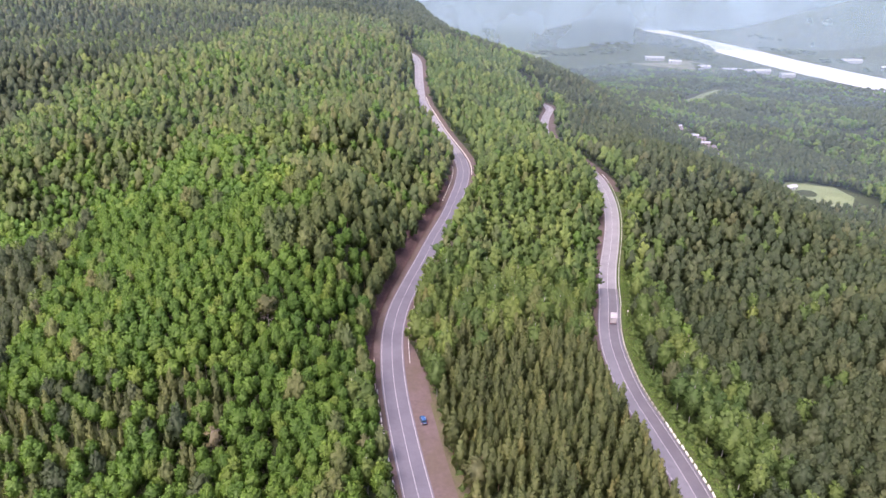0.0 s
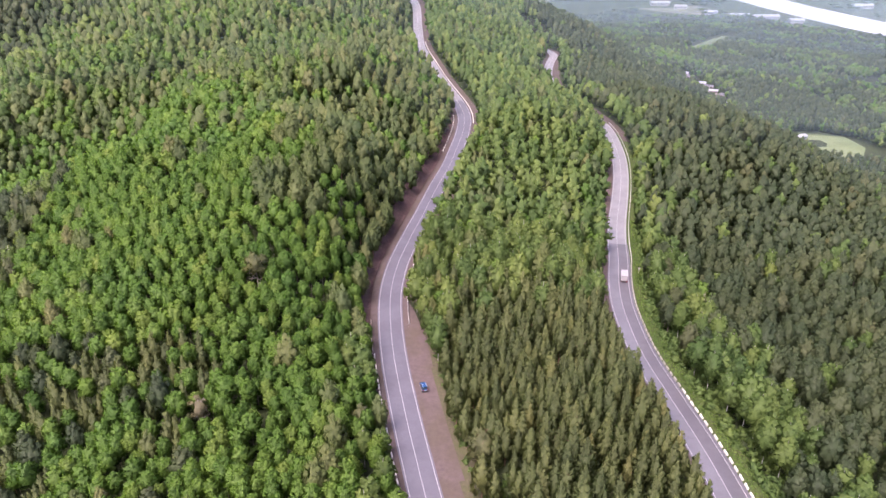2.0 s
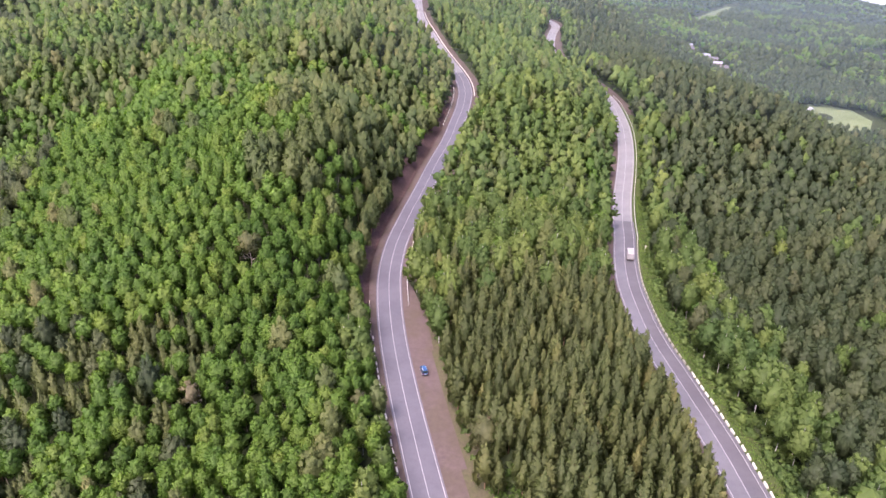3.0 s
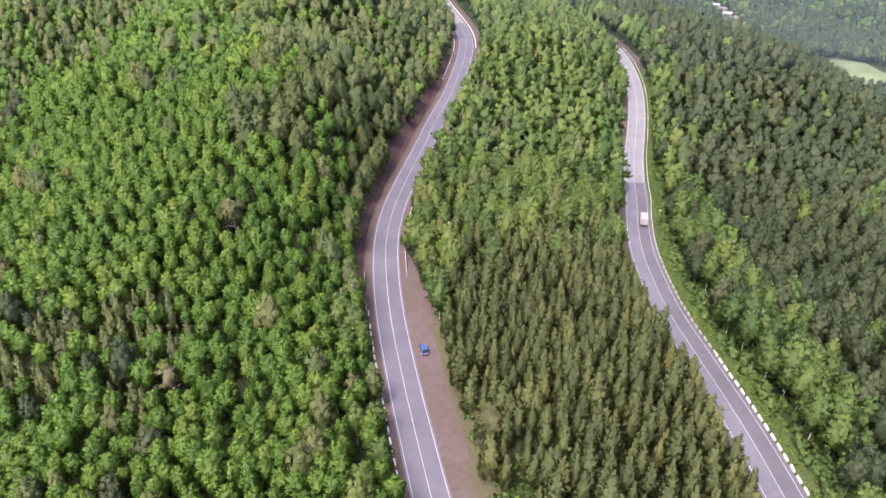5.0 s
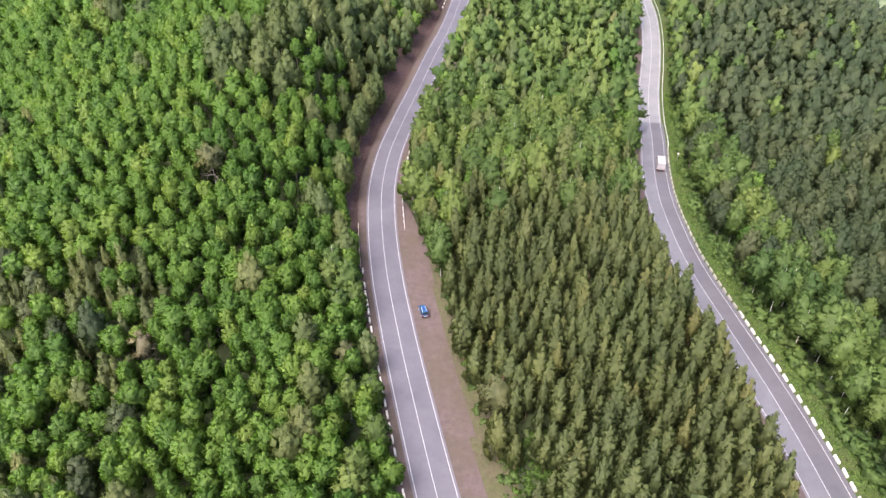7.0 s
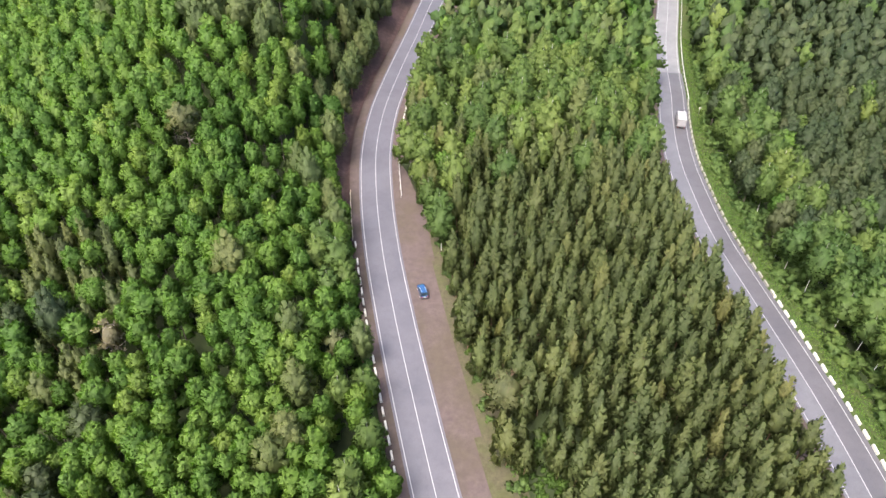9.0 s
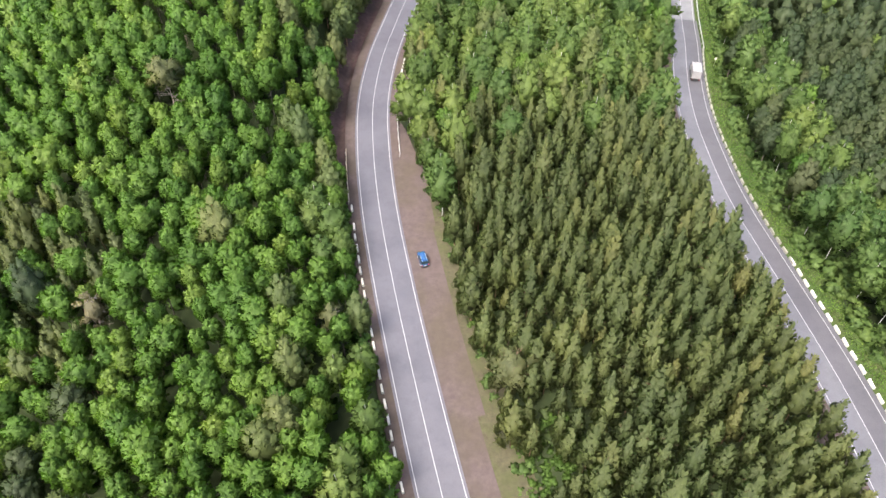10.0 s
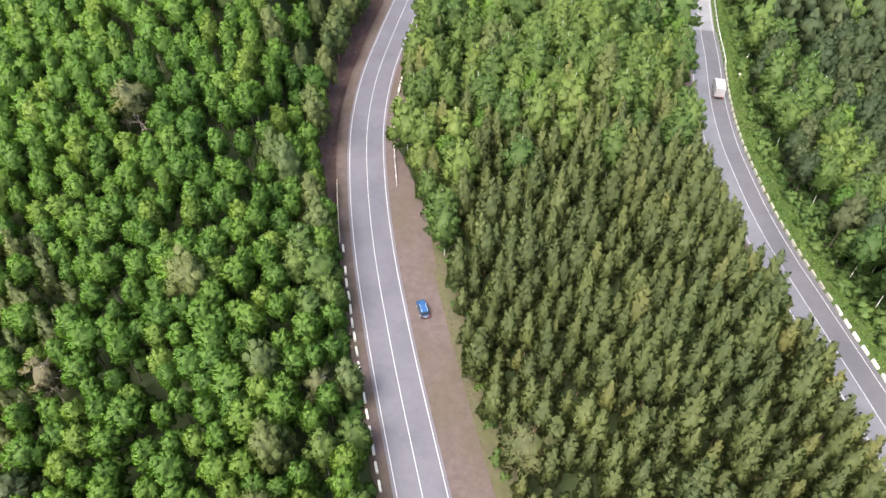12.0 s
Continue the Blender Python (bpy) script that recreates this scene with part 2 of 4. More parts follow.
# ---- building helpers ----
def mesh_of(name, verts, faces, mats, index=None, tint=None, smooth=False, soft=None):
    """A mesh from arrays; faces is an (n, 4) or (n, 3) array."""
    me = bpy.data.meshes.new(name)
    verts = np.asarray(verts, dtype=np.float32)
    faces = np.asarray(faces, dtype=np.int32)
    k = faces.shape[1]
    me.vertices.add(len(verts))
    me.vertices.foreach_set("co", verts.ravel())
    me.loops.add(faces.size)
    me.loops.foreach_set("vertex_index", faces.ravel())
    me.polygons.add(len(faces))
    me.polygons.foreach_set("loop_start", np.arange(0, faces.size, k, dtype=np.int32))
    if index is not None:
        me.polygons.foreach_set("material_index", np.asarray(index, dtype=np.int32))
    me.polygons.foreach_set("use_smooth", np.full(len(faces), smooth))
    if tint is not None:
        a = me.attributes.new("tint", "FLOAT", "POINT")
        a.data.foreach_set("value", np.asarray(tint, dtype=np.float32))
    for m in mats:
        me.materials.append(m)
    me.update(calc_edges=True)
    if soft is not None:
        a = me.attributes.new("custom_normal", "FLOAT_VECTOR", "POINT")
        a.data.foreach_set("vector", np.asarray(soft, dtype=np.float32).ravel())
    return me


def part(name, bm, material, parent=None, label=""):
    """A bmesh (or a ready mesh) as one object, under a thing or part."""
    if isinstance(bm, bpy.types.Mesh):
        me = bm
    else:
        me = bpy.data.meshes.new(name)
        bm.to_mesh(me)
        bm.free()
        me.materials.append(material)
    ob = new(name, me)
    if parent:
        ob.parent = parent
    return tagged(ob, label=label)


def box(bm, size, at=(0, 0, 0), taper=(1, 1), bevel=0.0, turn=0.0):
    r = bmesh.ops.create_cube(bm, size=1)
    vs = r["verts"]
    for v in vs:
        k = taper if v.co.z > 0 else (1, 1)
        v.co = Vector((v.co.x * size[0] * k[0], v.co.y * size[1] * k[1], v.co.z * size[2]))
    if bevel:
        es = list({e for v in vs for e in v.link_edges})
        vs = list({v for f in bmesh.ops.bevel(bm, geom=es, offset=bevel, segments=2, affect="EDGES")["faces"] for v in f.verts} | {v for v in vs if v.is_valid})
    m = Matrix.Translation(at) @ Matrix.Rotation(turn, 4, "Z")
    for v in vs:
        v.co = m @ v.co
    return vs


# ---- the lie of the land ----
def cubic(xs, fs, x):
    """A smooth curve through (xs, fs), level with the nearest knot outside them. fs may carry further columns."""
    xs = np.asarray(xs, float)
    fs = np.asarray(fs, float)
    d = np.gradient(fs, xs, axis=0)
    x = np.clip(np.asarray(x, float), xs[0], xs[-1])
    i = np.clip(np.searchsorted(xs, x) - 1, 0, len(xs) - 2)
    h = xs[i + 1] - xs[i]
    t = (x - xs[i]) / h
    if fs.ndim > 1:
        h, t = h[:, None], t[:, None]
    return (2 * t**3 - 3 * t**2 + 1) * fs[i] + (t**3 - 2 * t**2 + t) * h * d[i] + (-2 * t**3 + 3 * t**2) * fs[i + 1] + (t**3 - t**2) * h * d[i + 1]


def step(a, b, x):
    t = np.clip((np.asarray(x, float) - a) / (b - a), 0, 1)
    return t * t * (3 - 2 * t)


# the two legs of the road: x of the centre line, and its height, by y
UP_Y = [-80, 40, 100, 137, 163, 183, 200, 217, 235, 255, 278, 307, 330, 357, 383, 405, 425, 445, 467, 500, 541, 585, 645, 735, 870]
UP_X = [36, 14, 2.6, -5.8, -11.3, -14.9, -17.0, -18.0, -16.9, -13.4, -8.6, -2.8, 2.4, 7.0, 10.8, 12.4, 11.2, 7.8, 3.2, -3.2, -10.2, -17.6, -21.6, -26.0, -44]
LOW_Y = [-80, 40, 100, 140, 168, 184, 195, 206, 217, 233, 243, 259, 269.5, 295.5, 324, 349.5, 375, 400, 426, 453, 541, 643, 680, 720, 760, 830]
LOW_X = [48, 58, 62.4, 62.8, 61.0, 59.9, 59.8, 60.3, 61.1, 63.5, 65.6, 69.3, 71.3, 77.2, 85.0, 91.4, 96.3, 99.0, 100.3, 99.2, 99.3, 95, 102, 111, 107, 96]


def up_z(y):
    return cubic([-80, 100, 200, 420, 560, 650, 740, 870], [-7, -4.5, 0.3, 10, 17, 24, 33, 30], y)


def low_z(y):
    return cubic([-80, 100, 200, 260, 300, 350, 400, 450, 500, 570, 660, 720, 860], [6, 2, -4, -7, -8, -6.5, -4, -4, -9, -20, -13, -12, -22], y)


def line_of(ys, xs, zf):
    y = np.arange(-80.0, ys[-1], 1.0)
    return np.stack([cubic(ys, xs, y), y, zf(y)], 1)


UP = line_of(UP_Y, UP_X, up_z)
LOW = line_of(LOW_Y, LOW_X, low_z)

NET_X = [-500, -250, -170, -100, -45, -5, 40, 90, 170, 300, 500]
NET_Y = [140, 200, 250, 310, 390, 520, 700, 950, 1250]
NET = np.array([
    [-42, -17, -23, -17, -5, -2, -1, -7, -21, -31, -48],
    [-40, -8, -7, 10, 8, 1, 1, -10, -28, -34, -61],
    [-36, -9, 5, 19, 27, 5, -2, -13, -20, -41, -72],
    [-29, -2, 6, 32, 21, 6, 3, -9, -24, -57, -83],
    [-16, 19, 33, 35, 37, 13, 18, -1, -6, -60, -95],
    [16, 41, 47, 36, 20, 15, 5, -12, -16, -76, -108],
    [46, 46, 51, 47, 40, 25, 9, -9, -34, -98, -115],
    [95, 78, 70, 60, 48, 38, 25, 10, -20, -86, -107],
    [155, 128, 112, 90, 54, 22, -6, -32, -62, -91, -112]], float)


# spurs and hollows of the hillside: x, y, half width, half depth, height
SPURS = [(-127, 262, 34, 26, 9), (-50, 277, 24, 26, 7), (-95, 318, 30, 22, 5), (-30, 408, 26, 30, 6), (-205, 318, 40, 28, -9), (-155, 306, 26, 18, -10), (-355, 600, 90, 60, 12), (-60, 360, 30, 25, 5), (-300, 470, 50, 60, -12)]


def wobble(x, y):
    return (np.sin(x / 23.0 + 1.3 * np.sin(y / 41.0)) * np.cos(y / 29.0 + 0.7 * np.sin(x / 37.0)) * 1.0
            + np.sin(x / 71.0 + 2.0) * np.sin(y / 83.0 + x / 190.0) * 2.0)


def net_height(x, y):
    x = np.atleast_1d(np.asarray(x, float))
    y = np.atleast_1d(np.asarray(y, float))
    cols = cubic(NET_Y, NET, y)
    d = np.gradient(cols, NET_X, axis=1)
    xs = np.asarray(NET_X, float)
    xc = np.clip(x, xs[0], xs[-1])
    i = np.clip(np.searchsorted(xs, xc) - 1, 0, len(xs) - 2)
    h = xs[i + 1] - xs[i]
    t = (xc - xs[i]) / h
    r = np.arange(len(x))
    z = (2 * t**3 - 3 * t**2 + 1) * cols[r, i] + (t**3 - 2 * t**2 + t) * h * d[r, i] + (-2 * t**3 + 3 * t**2) * cols[r, i + 1] + (t**3 - t**2) * h * d[r, i + 1]
    z = z + wobble(x, y) * step(-140, -100, z)
    for a, b, ra, rb, up in SPURS:
        z = z + up * np.exp(-(((x - a) / ra) ** 2 + ((y - b) / rb) ** 2))
    # past the slope: the flat valley floor, and mountains all round it
    z = z - (z + 140) * step(500, 900, x)
    far = step(1300, 1850, y)
    z = z * (1 - far) + far * (-140 + 420 * step(-150, -1100, x))
    z = z + 75 * np.exp(-(((x - 620) / 190) ** 2 + ((y - 2850) / 330) ** 2))
    ridge = 60 * np.sin(x / 430.0 + 1.0) + 45 * np.sin(x / 170.0 + y / 600.0) + 30 * np.sin(y / 210.0)
    z = z + step(3700, 4700, y + 0.3 * np.abs(x - 900)) * (400 + ridge)
    z = z + step(1500, 2700, x + 0.12 * y - 150) * (330 + ridge)
    z = z + step(-300, -1300, y) * 150
    return z


def near_line(line, x, y):
    """Distance to a centre line, its height there, and the side (+ to the right of its run)."""
    n = len(x)
    dist, zz, side = np.full(n, 1e6), np.zeros(n), np.ones(n)
    pick = np.where((y < 900) & (y > -100) & (x > -140) & (x < 190))[0]
    tan = np.gradient(line[:, :2], axis=0)
    for k in range(0, len(pick), 4000):
        p = pick[k:k + 4000]
        dx = x[p, None] - line[None, :, 0]
        dy = y[p, None] - line[None, :, 1]
        d2 = dx * dx + dy * dy
        j = d2.argmin(1)
        a = np.arange(len(p))
        dist[p] = np.sqrt(d2[a, j])
        zz[p] = line[j, 2]
        side[p] = np.sign(dx[a, j] * tan[j, 1] - dy[a, j] * tan[j, 0])
    return dist, zz, side


def land(x, y):
    """Ground height, with the beds of both road legs cut into it."""
    x = np.atleast_1d(np.asarray(x, float))
    y = np.atleast_1d(np.asarray(y, float))
    z = net_height(x, y)
    for line in (UP, LOW):
        d, rz, s = near_line(line, x, y)
        flat = np.where(s > 0, np.where(line is UP, 14.5, 11.5), 8.0)
        w = 1 - step(flat, flat + np.where((s < 0) & (line is UP), 15.0, 8.0), d)
        z = z * (1 - w) + (rz - 0.7) * w
    return z


def spread_axis(lo, hi, fine, ends, grow=1.12):
    core = list(np.arange(lo, hi + 0.1, fine))
    a, s = hi, fine
    while a < ends[1]:
        s = min(s * grow, 140)
        a += s
        core.append(a)
    a, s = lo, fine
    while a > ends[0]:
        s = min(s * grow, 140)
        a -= s
        core.insert(0, a)
    return np.array(core)


GX = spread_axis(-130, 130, 2.6, (-4600, 4600))
GY = spread_axis(70, 430, 2.6, (-2500, 4900))
gx, gy = np.meshgrid(GX, GY)
gz = land(gx.ravel(), gy.ravel())
nx, ny = len(GX), len(GY)
ids = np.arange(nx * ny).reshape(ny, nx)
quads = np.stack([ids[:-1, :-1], ids[:-1, 1:], ids[1:, 1:], ids[1:, :-1]], -1).reshape(-1, 4)
ground = new("ground", mesh_of("ground", np.stack([gx.ravel(), gy.ravel(), gz], 1), quads, [M_FLOOR], smooth=True))
tagged(ground, "dark forest floor over rolling hills and a valley", "ground", kind="structure")


# ---- the road and its sides ----
def frame_of(line):
    t = np.gradient(line[:, :2], axis=0)
    t /= np.linalg.norm(t, axis=1)[:, None]
    return np.stack([t[:, 1], -t[:, 0]], 1)


def strip(name, line, y0, y1, section, mat, parent=None, label="", wave=0.0, smooth=True, taper=0.0):
    """A sheet swept along a line between two y: section is rows of (offset to the right, height)."""
    rt = frame_of(line)
    k = (line[:, 1] >= y0) & (line[:, 1] <= y1)
    c, r = line[k], rt[k]
    n, m = len(c), len(section)
    rows = []
    for j, (o, h) in enumerate(section):
        off = np.full(n, float(o))
        if wave and abs(o) == max(abs(q) for q, _ in section):
            off += wave * (np.sin(c[:, 1] / 5.3 + o) + 0.6 * np.sin(c[:, 1] / 2.1 + 2 * o)) * 0.6
        if taper:
            first = section[0][0] if abs(section[0][0]) < abs(section[-1][0]) else section[-1][0]
            k = np.clip((y1 - c[:, 1]) / taper, 0, 1) ** 0.6
            off = first + (off - first) * k
        rows.append(np.stack([c[:, 0] + r[:, 0] * off, c[:, 1] + r[:, 1] * off, c[:, 2] + h], 1))
    v = np.stack(rows, 1).reshape(-1, 3)
    i = np.arange(n * m).reshape(n, m)
    f = np.stack([i[:-1, :-1], i[:-1, 1:], i[1:, 1:], i[1:, :-1]], -1).reshape(-1, 4)
    return part(name, mesh_of(name, v, f, [mat], smooth=smooth), mat, parent, label)


def road_leg(name, line, y1, label, mat):
    top = strip(name, line, -80, y1, [(-4.1, -0.75), (-4.0, 0.0), (0, 0.06), (4.0, 0.0), (4.1, -0.75)], mat, smooth=False)
    tagged(top, label, "road", kind="structure")
    for o, w in ((-3.5, 0.065), (0.0, 0.06), (3.5, 0.065)):
        h = 0.06 - 0.06 * abs(o) / 4.0
        strip("road_line", line, -80, y1, [(o - w, h + 0.022), (o + w, h + 0.022)], M_LINE, top)
    return top


road_up = road_leg("road_upper", UP, 868, "worn grey asphalt road climbing through the forest", M_ASPHALT)
road_low = road_leg("road_lower", LOW, 828, "worn grey asphalt road on the lower slope", M_ASPHALT_MID)
# ---- trees ----


def sprays(rng, P, N, long, wide, up=0.0, soft=None, run=None):
    """Leaf sprays as four-cornered blades: centre, facing, half length and half width. Corners in x, y, z and the crown's own outward direction."""
    n = len(P)
    N = N / np.linalg.norm(N, axis=1)[:, None]
    t = rng.normal(size=(n, 3))
    t[:, 2] += up
    if run is None:
        t -= N * (t * N).sum(1)[:, None]
        t /= np.linalg.norm(t, axis=1)[:, None] + 1e-9
    else:
        t = run + t * 0.3
        t /= np.linalg.norm(t, axis=1)[:, None] + 1e-9
        N = N - t * (t * N).sum(1)[:, None]
        N /= np.linalg.norm(N, axis=1)[:, None] + 1e-9
    b = np.cross(t, N)
    L = (long * rng.uniform(0.7, 1.3, n))[:, None]
    W = (wide * rng.uniform(0.7, 1.3, n))[:, None]
    k = rng.uniform(0.35, 0.75, n)[:, None]
    v = np.stack([P - t * L, P - t * L * 0.1 + b * W, P + t * L + b * W * (k - 0.5) * 0.6, P + t * L * 0.15 - b * W], 1)
    out = N if soft is None else soft / np.linalg.norm(soft, axis=1)[:, None]
    away = N[:, 2] if soft is None else (N * out).sum(1)
    v = np.where((away < 0)[:, None, None], v[:, ::-1], v)
    return np.concatenate([v.reshape(-1, 3), np.repeat(out, 4, axis=0)], 1)


def heart(rng, H, low, R, env, rings, sides, lean):
    """The dense inside of a crown: one uneven, rounded mass behind the leaf sprays."""
    us = np.linspace(0.0, 1.0, rings + 1)
    rr = R * np.array([max(0.04, float(env(u))) for u in us])
    rr[0] *= 0.45
    bulge = rng.uniform(0.78, 1.12, (rings + 1, sides))
    mid = np.array([0, 0, low + (H - low) * 0.4])

    def corner(a, b):
        g = 2 * np.pi * (b % sides) / sides + 0.35 * a
        r = rr[a] * bulge[a, b % sides]
        return np.array([np.cos(g) * r, np.sin(g) * r, low + us[a] * (H - low) * 0.93])

    v = np.array([corner(*ab) for i in range(rings) for k in range(sides) for ab in ((i, k), (i, k + 1), (i + 1, k + 1), (i + 1, k))])
    n = (v - mid) / [R, R, (H - low) * 0.55] + [0, 0, lean]
    return np.concatenate([v, n / (np.linalg.norm(n, axis=1)[:, None] + 1e-6)], 1)


def lobe(rng, c, r, squash, rings, sides, mid, span, lean):
    """The inside of one bough: a ragged, pointed tuft, open below."""
    bump = rng.uniform(0.6, 1.25, (rings + 1, sides))
    polar = np.linspace(0.05, 1.9, rings + 1)
    turn = rng.uniform(0, 6.28)
    tip = c + np.append(rng.normal(size=2) * 0.12, 1.25 * squash) * r

    def corner(a, b):
        if a == 0:
            return tip
        g = 2 * np.pi * (b % sides) / sides + turn + 0.4 * a
        d = np.array([np.sin(polar[a]) * np.cos(g), np.sin(polar[a]) * np.sin(g), np.cos(polar[a]) * squash])
        return c + d * r * bump[a, b % sides]

    v = np.array([corner(*ab) for i in range(rings) for k in range(sides) for ab in ((i + 1, k), (i + 1, k + 1), (i, k + 1), (i, k))])
    n = (v - c) / r * 0.3 + (v - mid) / span * 0.95 + [0, 0, lean * 0.3] + np.repeat(rng.normal(size=(len(v) // 4, 3)) * 0.12, 4, axis=0)
    return np.concatenate([v, n / (np.linalg.norm(n, axis=1)[:, None] + 1e-6)], 1)


def tuft_crown(rng, H, low, R, env, tufts, size, tall, n, leaf, slim=0.55, fine=(2, 5), loose=0.12, core=0.62, rise=0.9):
    """A crown of many upright tufts set over an outline that env gives by height, each brushed with leaf sprays."""
    mid = np.array([0, 0, low + (H - low) * 0.4])
    span = np.array([R, R, (H - low) * 0.55])
    grid = np.linspace(0, 1, 200)
    w = np.cumsum(np.array([env(u) for u in grid]) + 0.12)
    i = np.arange(tufts)
    u = np.interp((i + rng.uniform(0.2, 0.8, tufts)) / tufts, w / w[-1], grid)
    ang = i * 2.39996 + rng.uniform(-0.4, 0.4, tufts)
    e = np.array([env(a) for a in u])
    rc = R * rng.uniform(*size, tufts) * (0.62 + 0.38 * e)
    rad = np.clip(R * e * rng.uniform(0.9 - 2 * loose, 1.0 + loose, tufts) - rc * 0.6, 0, None)
    C = np.stack([np.cos(ang) * rad, np.sin(ang) * rad, low + u * (H - low) - rc * tall * 0.5], 1)
    parts = [lobe(rng, c, r * (0.8 if n > 100 else 0.92), tall, *fine, mid, span, 0.3) for c, r in zip(C, rc)]
    if core and tufts > 3:
        parts.append(heart(rng, low + (H - low) * 0.9, low, R * core, env, 4 if tufts > 12 else 2, 6 if tufts > 12 else 4, 0.2))
    if n:
        p = rng.choice(tufts, n, p=rc**2 / (rc**2).sum())
        d = rng.normal(size=(n, 3))
        out = np.stack([np.cos(ang[p]), np.sin(ang[p]), np.zeros(n)], 1)
        d += out * 0.5 + [0, 0, 0.45]
        d /= np.linalg.norm(d, axis=1)[:, None]
        P = C[p] + d * (rc[p] * rng.uniform(0.78, 1.22, n))[:, None] * [1, 1, tall]
        soft = d * 0.34 + (P - mid) / span * 0.95 + [0, 0, 0.1] + rng.normal(size=(n, 3)) * 0.1
        run = out * 0.35 + d * 0.35 + [0, 0, rise]
        parts.append(sprays(rng, P, d + rng.normal(size=(n, 3)) * 0.55, np.full(n, leaf), np.full(n, leaf * slim), soft=soft, run=run))
    return np.concatenate(parts)


def egg(belly, tip=0.0, base=0.35):
    """An outline, widest at the height belly (0 to 1); tip draws the top to a point."""

    def env(u):
        a = (u - belly) / (1.02 - belly) if u > belly else (belly - u) / belly
        r = math.sqrt(max(0.0, 1 - a * a)) if u > belly else base + (1 - base) * math.sqrt(max(0.0, 1 - a * a))
        return max(0.05, r * (1 - tip) + tip * (1 - max(0.0, a)) if u > belly else r)

    return env


def clump_crown(rng, H, low, R, clumps, n, leaf, squash=0.85, cr=(0.3, 0.45)):
    return tuft_crown(rng, H, low, R, egg(0.5, 0.0, 0.5), clumps, cr, squash, n, leaf, fine=(2, 5) if clumps < 8 else (3, 6), loose=0.18, rise=0.3)


def blades_of(v):
    return np.arange(len(v)).reshape(-1, 4)


# height, foot of the crown, half width, outline, tuft size and tallness, leaf width, rise of the leaves
FORMS = {
    "aspen": (12.0, 6.2, 2.1, egg(0.45, 0.1, 0.45), (0.25, 0.38), 1.1, 0.6, 0.6),
    "pine": (12.0, 3.4, 1.9, egg(0.2, 0.74, 0.6), (0.22, 0.33), 1.9, 0.36, 1.2),
    "birch": (13.8, 4.4, 2.9, egg(0.38, 0.35, 0.45), (0.21, 0.32), 1.2, 0.5, 0.3),
    "oldpine": (13.8, 4.6, 2.8, egg(0.32, 0.5, 0.4), (0.24, 0.36), 1.5, 0.36, 0.8),
    "darkpine": (13.8, 5.0, 2.8, egg(0.36, 0.4, 0.4), (0.24, 0.36), 1.4, 0.36, 0.8)}


def crown_of(kind, rng, level):
    """level 0: near trees; 1: seen from some way off; 2: far; 3 and 4: farthest."""
    H, low, R, env, size, tall, slim, rise = FORMS[kind]
    tufts, grow, fine, n, leaf = ((36, 1.0, (2, 4), 1300, 0.27), (24, 1.2, (2, 4), 480, 0.33), (9, 1.75, (2, 4), 84, 0.58), (4, 2.3, (2, 4), 20, 0.95), (1, 3.0, (2, 5), 5, 1.6))[level]
    stretch = (tall, tall, tall, tall * 1.1, min(1.5, tall))[level]
    return tuft_crown(rng, H * rng.uniform(0.94, 1.06), low, R * rng.uniform(0.92, 1.1), env, tufts, (size[0] * grow, size[1] * grow), stretch, n, leaf, slim, fine, 0.12, 0.7, rise)


def trunk_of(kind, rng, sides=6, limbs=5):
    """A tapered trunk with a slight bend and a few rising limbs, as four-cornered faces."""
    H = {"aspen": 10.6, "pine": 10.4, "birch": 13.2, "oldpine": 13.0, "darkpine": 13.0}[kind]
    r0 = {"aspen": 0.13, "pine": 0.13, "birch": 0.09, "oldpine": 0.2, "darkpine": 0.2}[kind]
    bend = rng.uniform(-0.25, 0.25, 2)
    verts, faces = [], []

    def tube(p0, p1, a, b, rings):
        base = len(verts)
        d = (p1 - p0) / np.linalg.norm(p1 - p0)
        x = np.cross(d, [0.3, 0.9, 0.1] if abs(d[2]) > 0.8 else [0, 0, 1.0])
        x /= np.linalg.norm(x)
        y = np.cross(d, x)
        for i in range(rings + 1):
            u = i / rings
            c = p0 + (p1 - p0) * u
            c = c + np.array([bend[0], bend[1], 0]) * np.sin(u * np.pi) * (1 if rings > 2 else 0.3)
            rr = a + (b - a) * u
            for k in range(sides):
                w = 2 * np.pi * k / sides
                verts.append(c + (x * np.cos(w) + y * np.sin(w)) * rr)
        for i in range(rings):
            for k in range(sides):
                q = base + i * sides
                faces.append((q + k, q + (k + 1) % sides, q + sides + (k + 1) % sides, q + sides + k))

    tube(np.array([0, 0, -0.6]), np.array([0, 0, H]), r0, 0.03, 4)
    for i in range(limbs):
        w = i * 2.4 + rng.uniform(0, 1)
        z = H * rng.uniform(0.4, 0.85)
        L = 1.6 * (1.2 - z / H) + 0.4
        tube(np.array([0, 0, z]), np.array([np.cos(w) * L, np.sin(w) * L, z + L * 0.7]), 0.05, 0.015, 2)
    return np.array(verts), np.array(faces)


TREE_TAGS = {
    "aspen": ("aspen_tree", "young aspen with a bright green rounded leafy crown", "tree", "young aspens on the hillside"),
    "pine": ("pine_tree", "young pine with an olive green pointed crown", "tree", "young pines between the roads"),
    "birch": ("birch_tree", "tall birch with light green foliage and white trunk", "tree", "birches beside the roads"),
    "oldpine": ("mature_pine_tree", "mature pine with a dark olive uneven crown", "tree", "mature pines in the forest"),
    "darkpine": ("dark_pine_tree", "mature pine with a dense dark green crown", "tree", "dark pines below the lower road")}
VARIANTS = 6
PROTO = {}


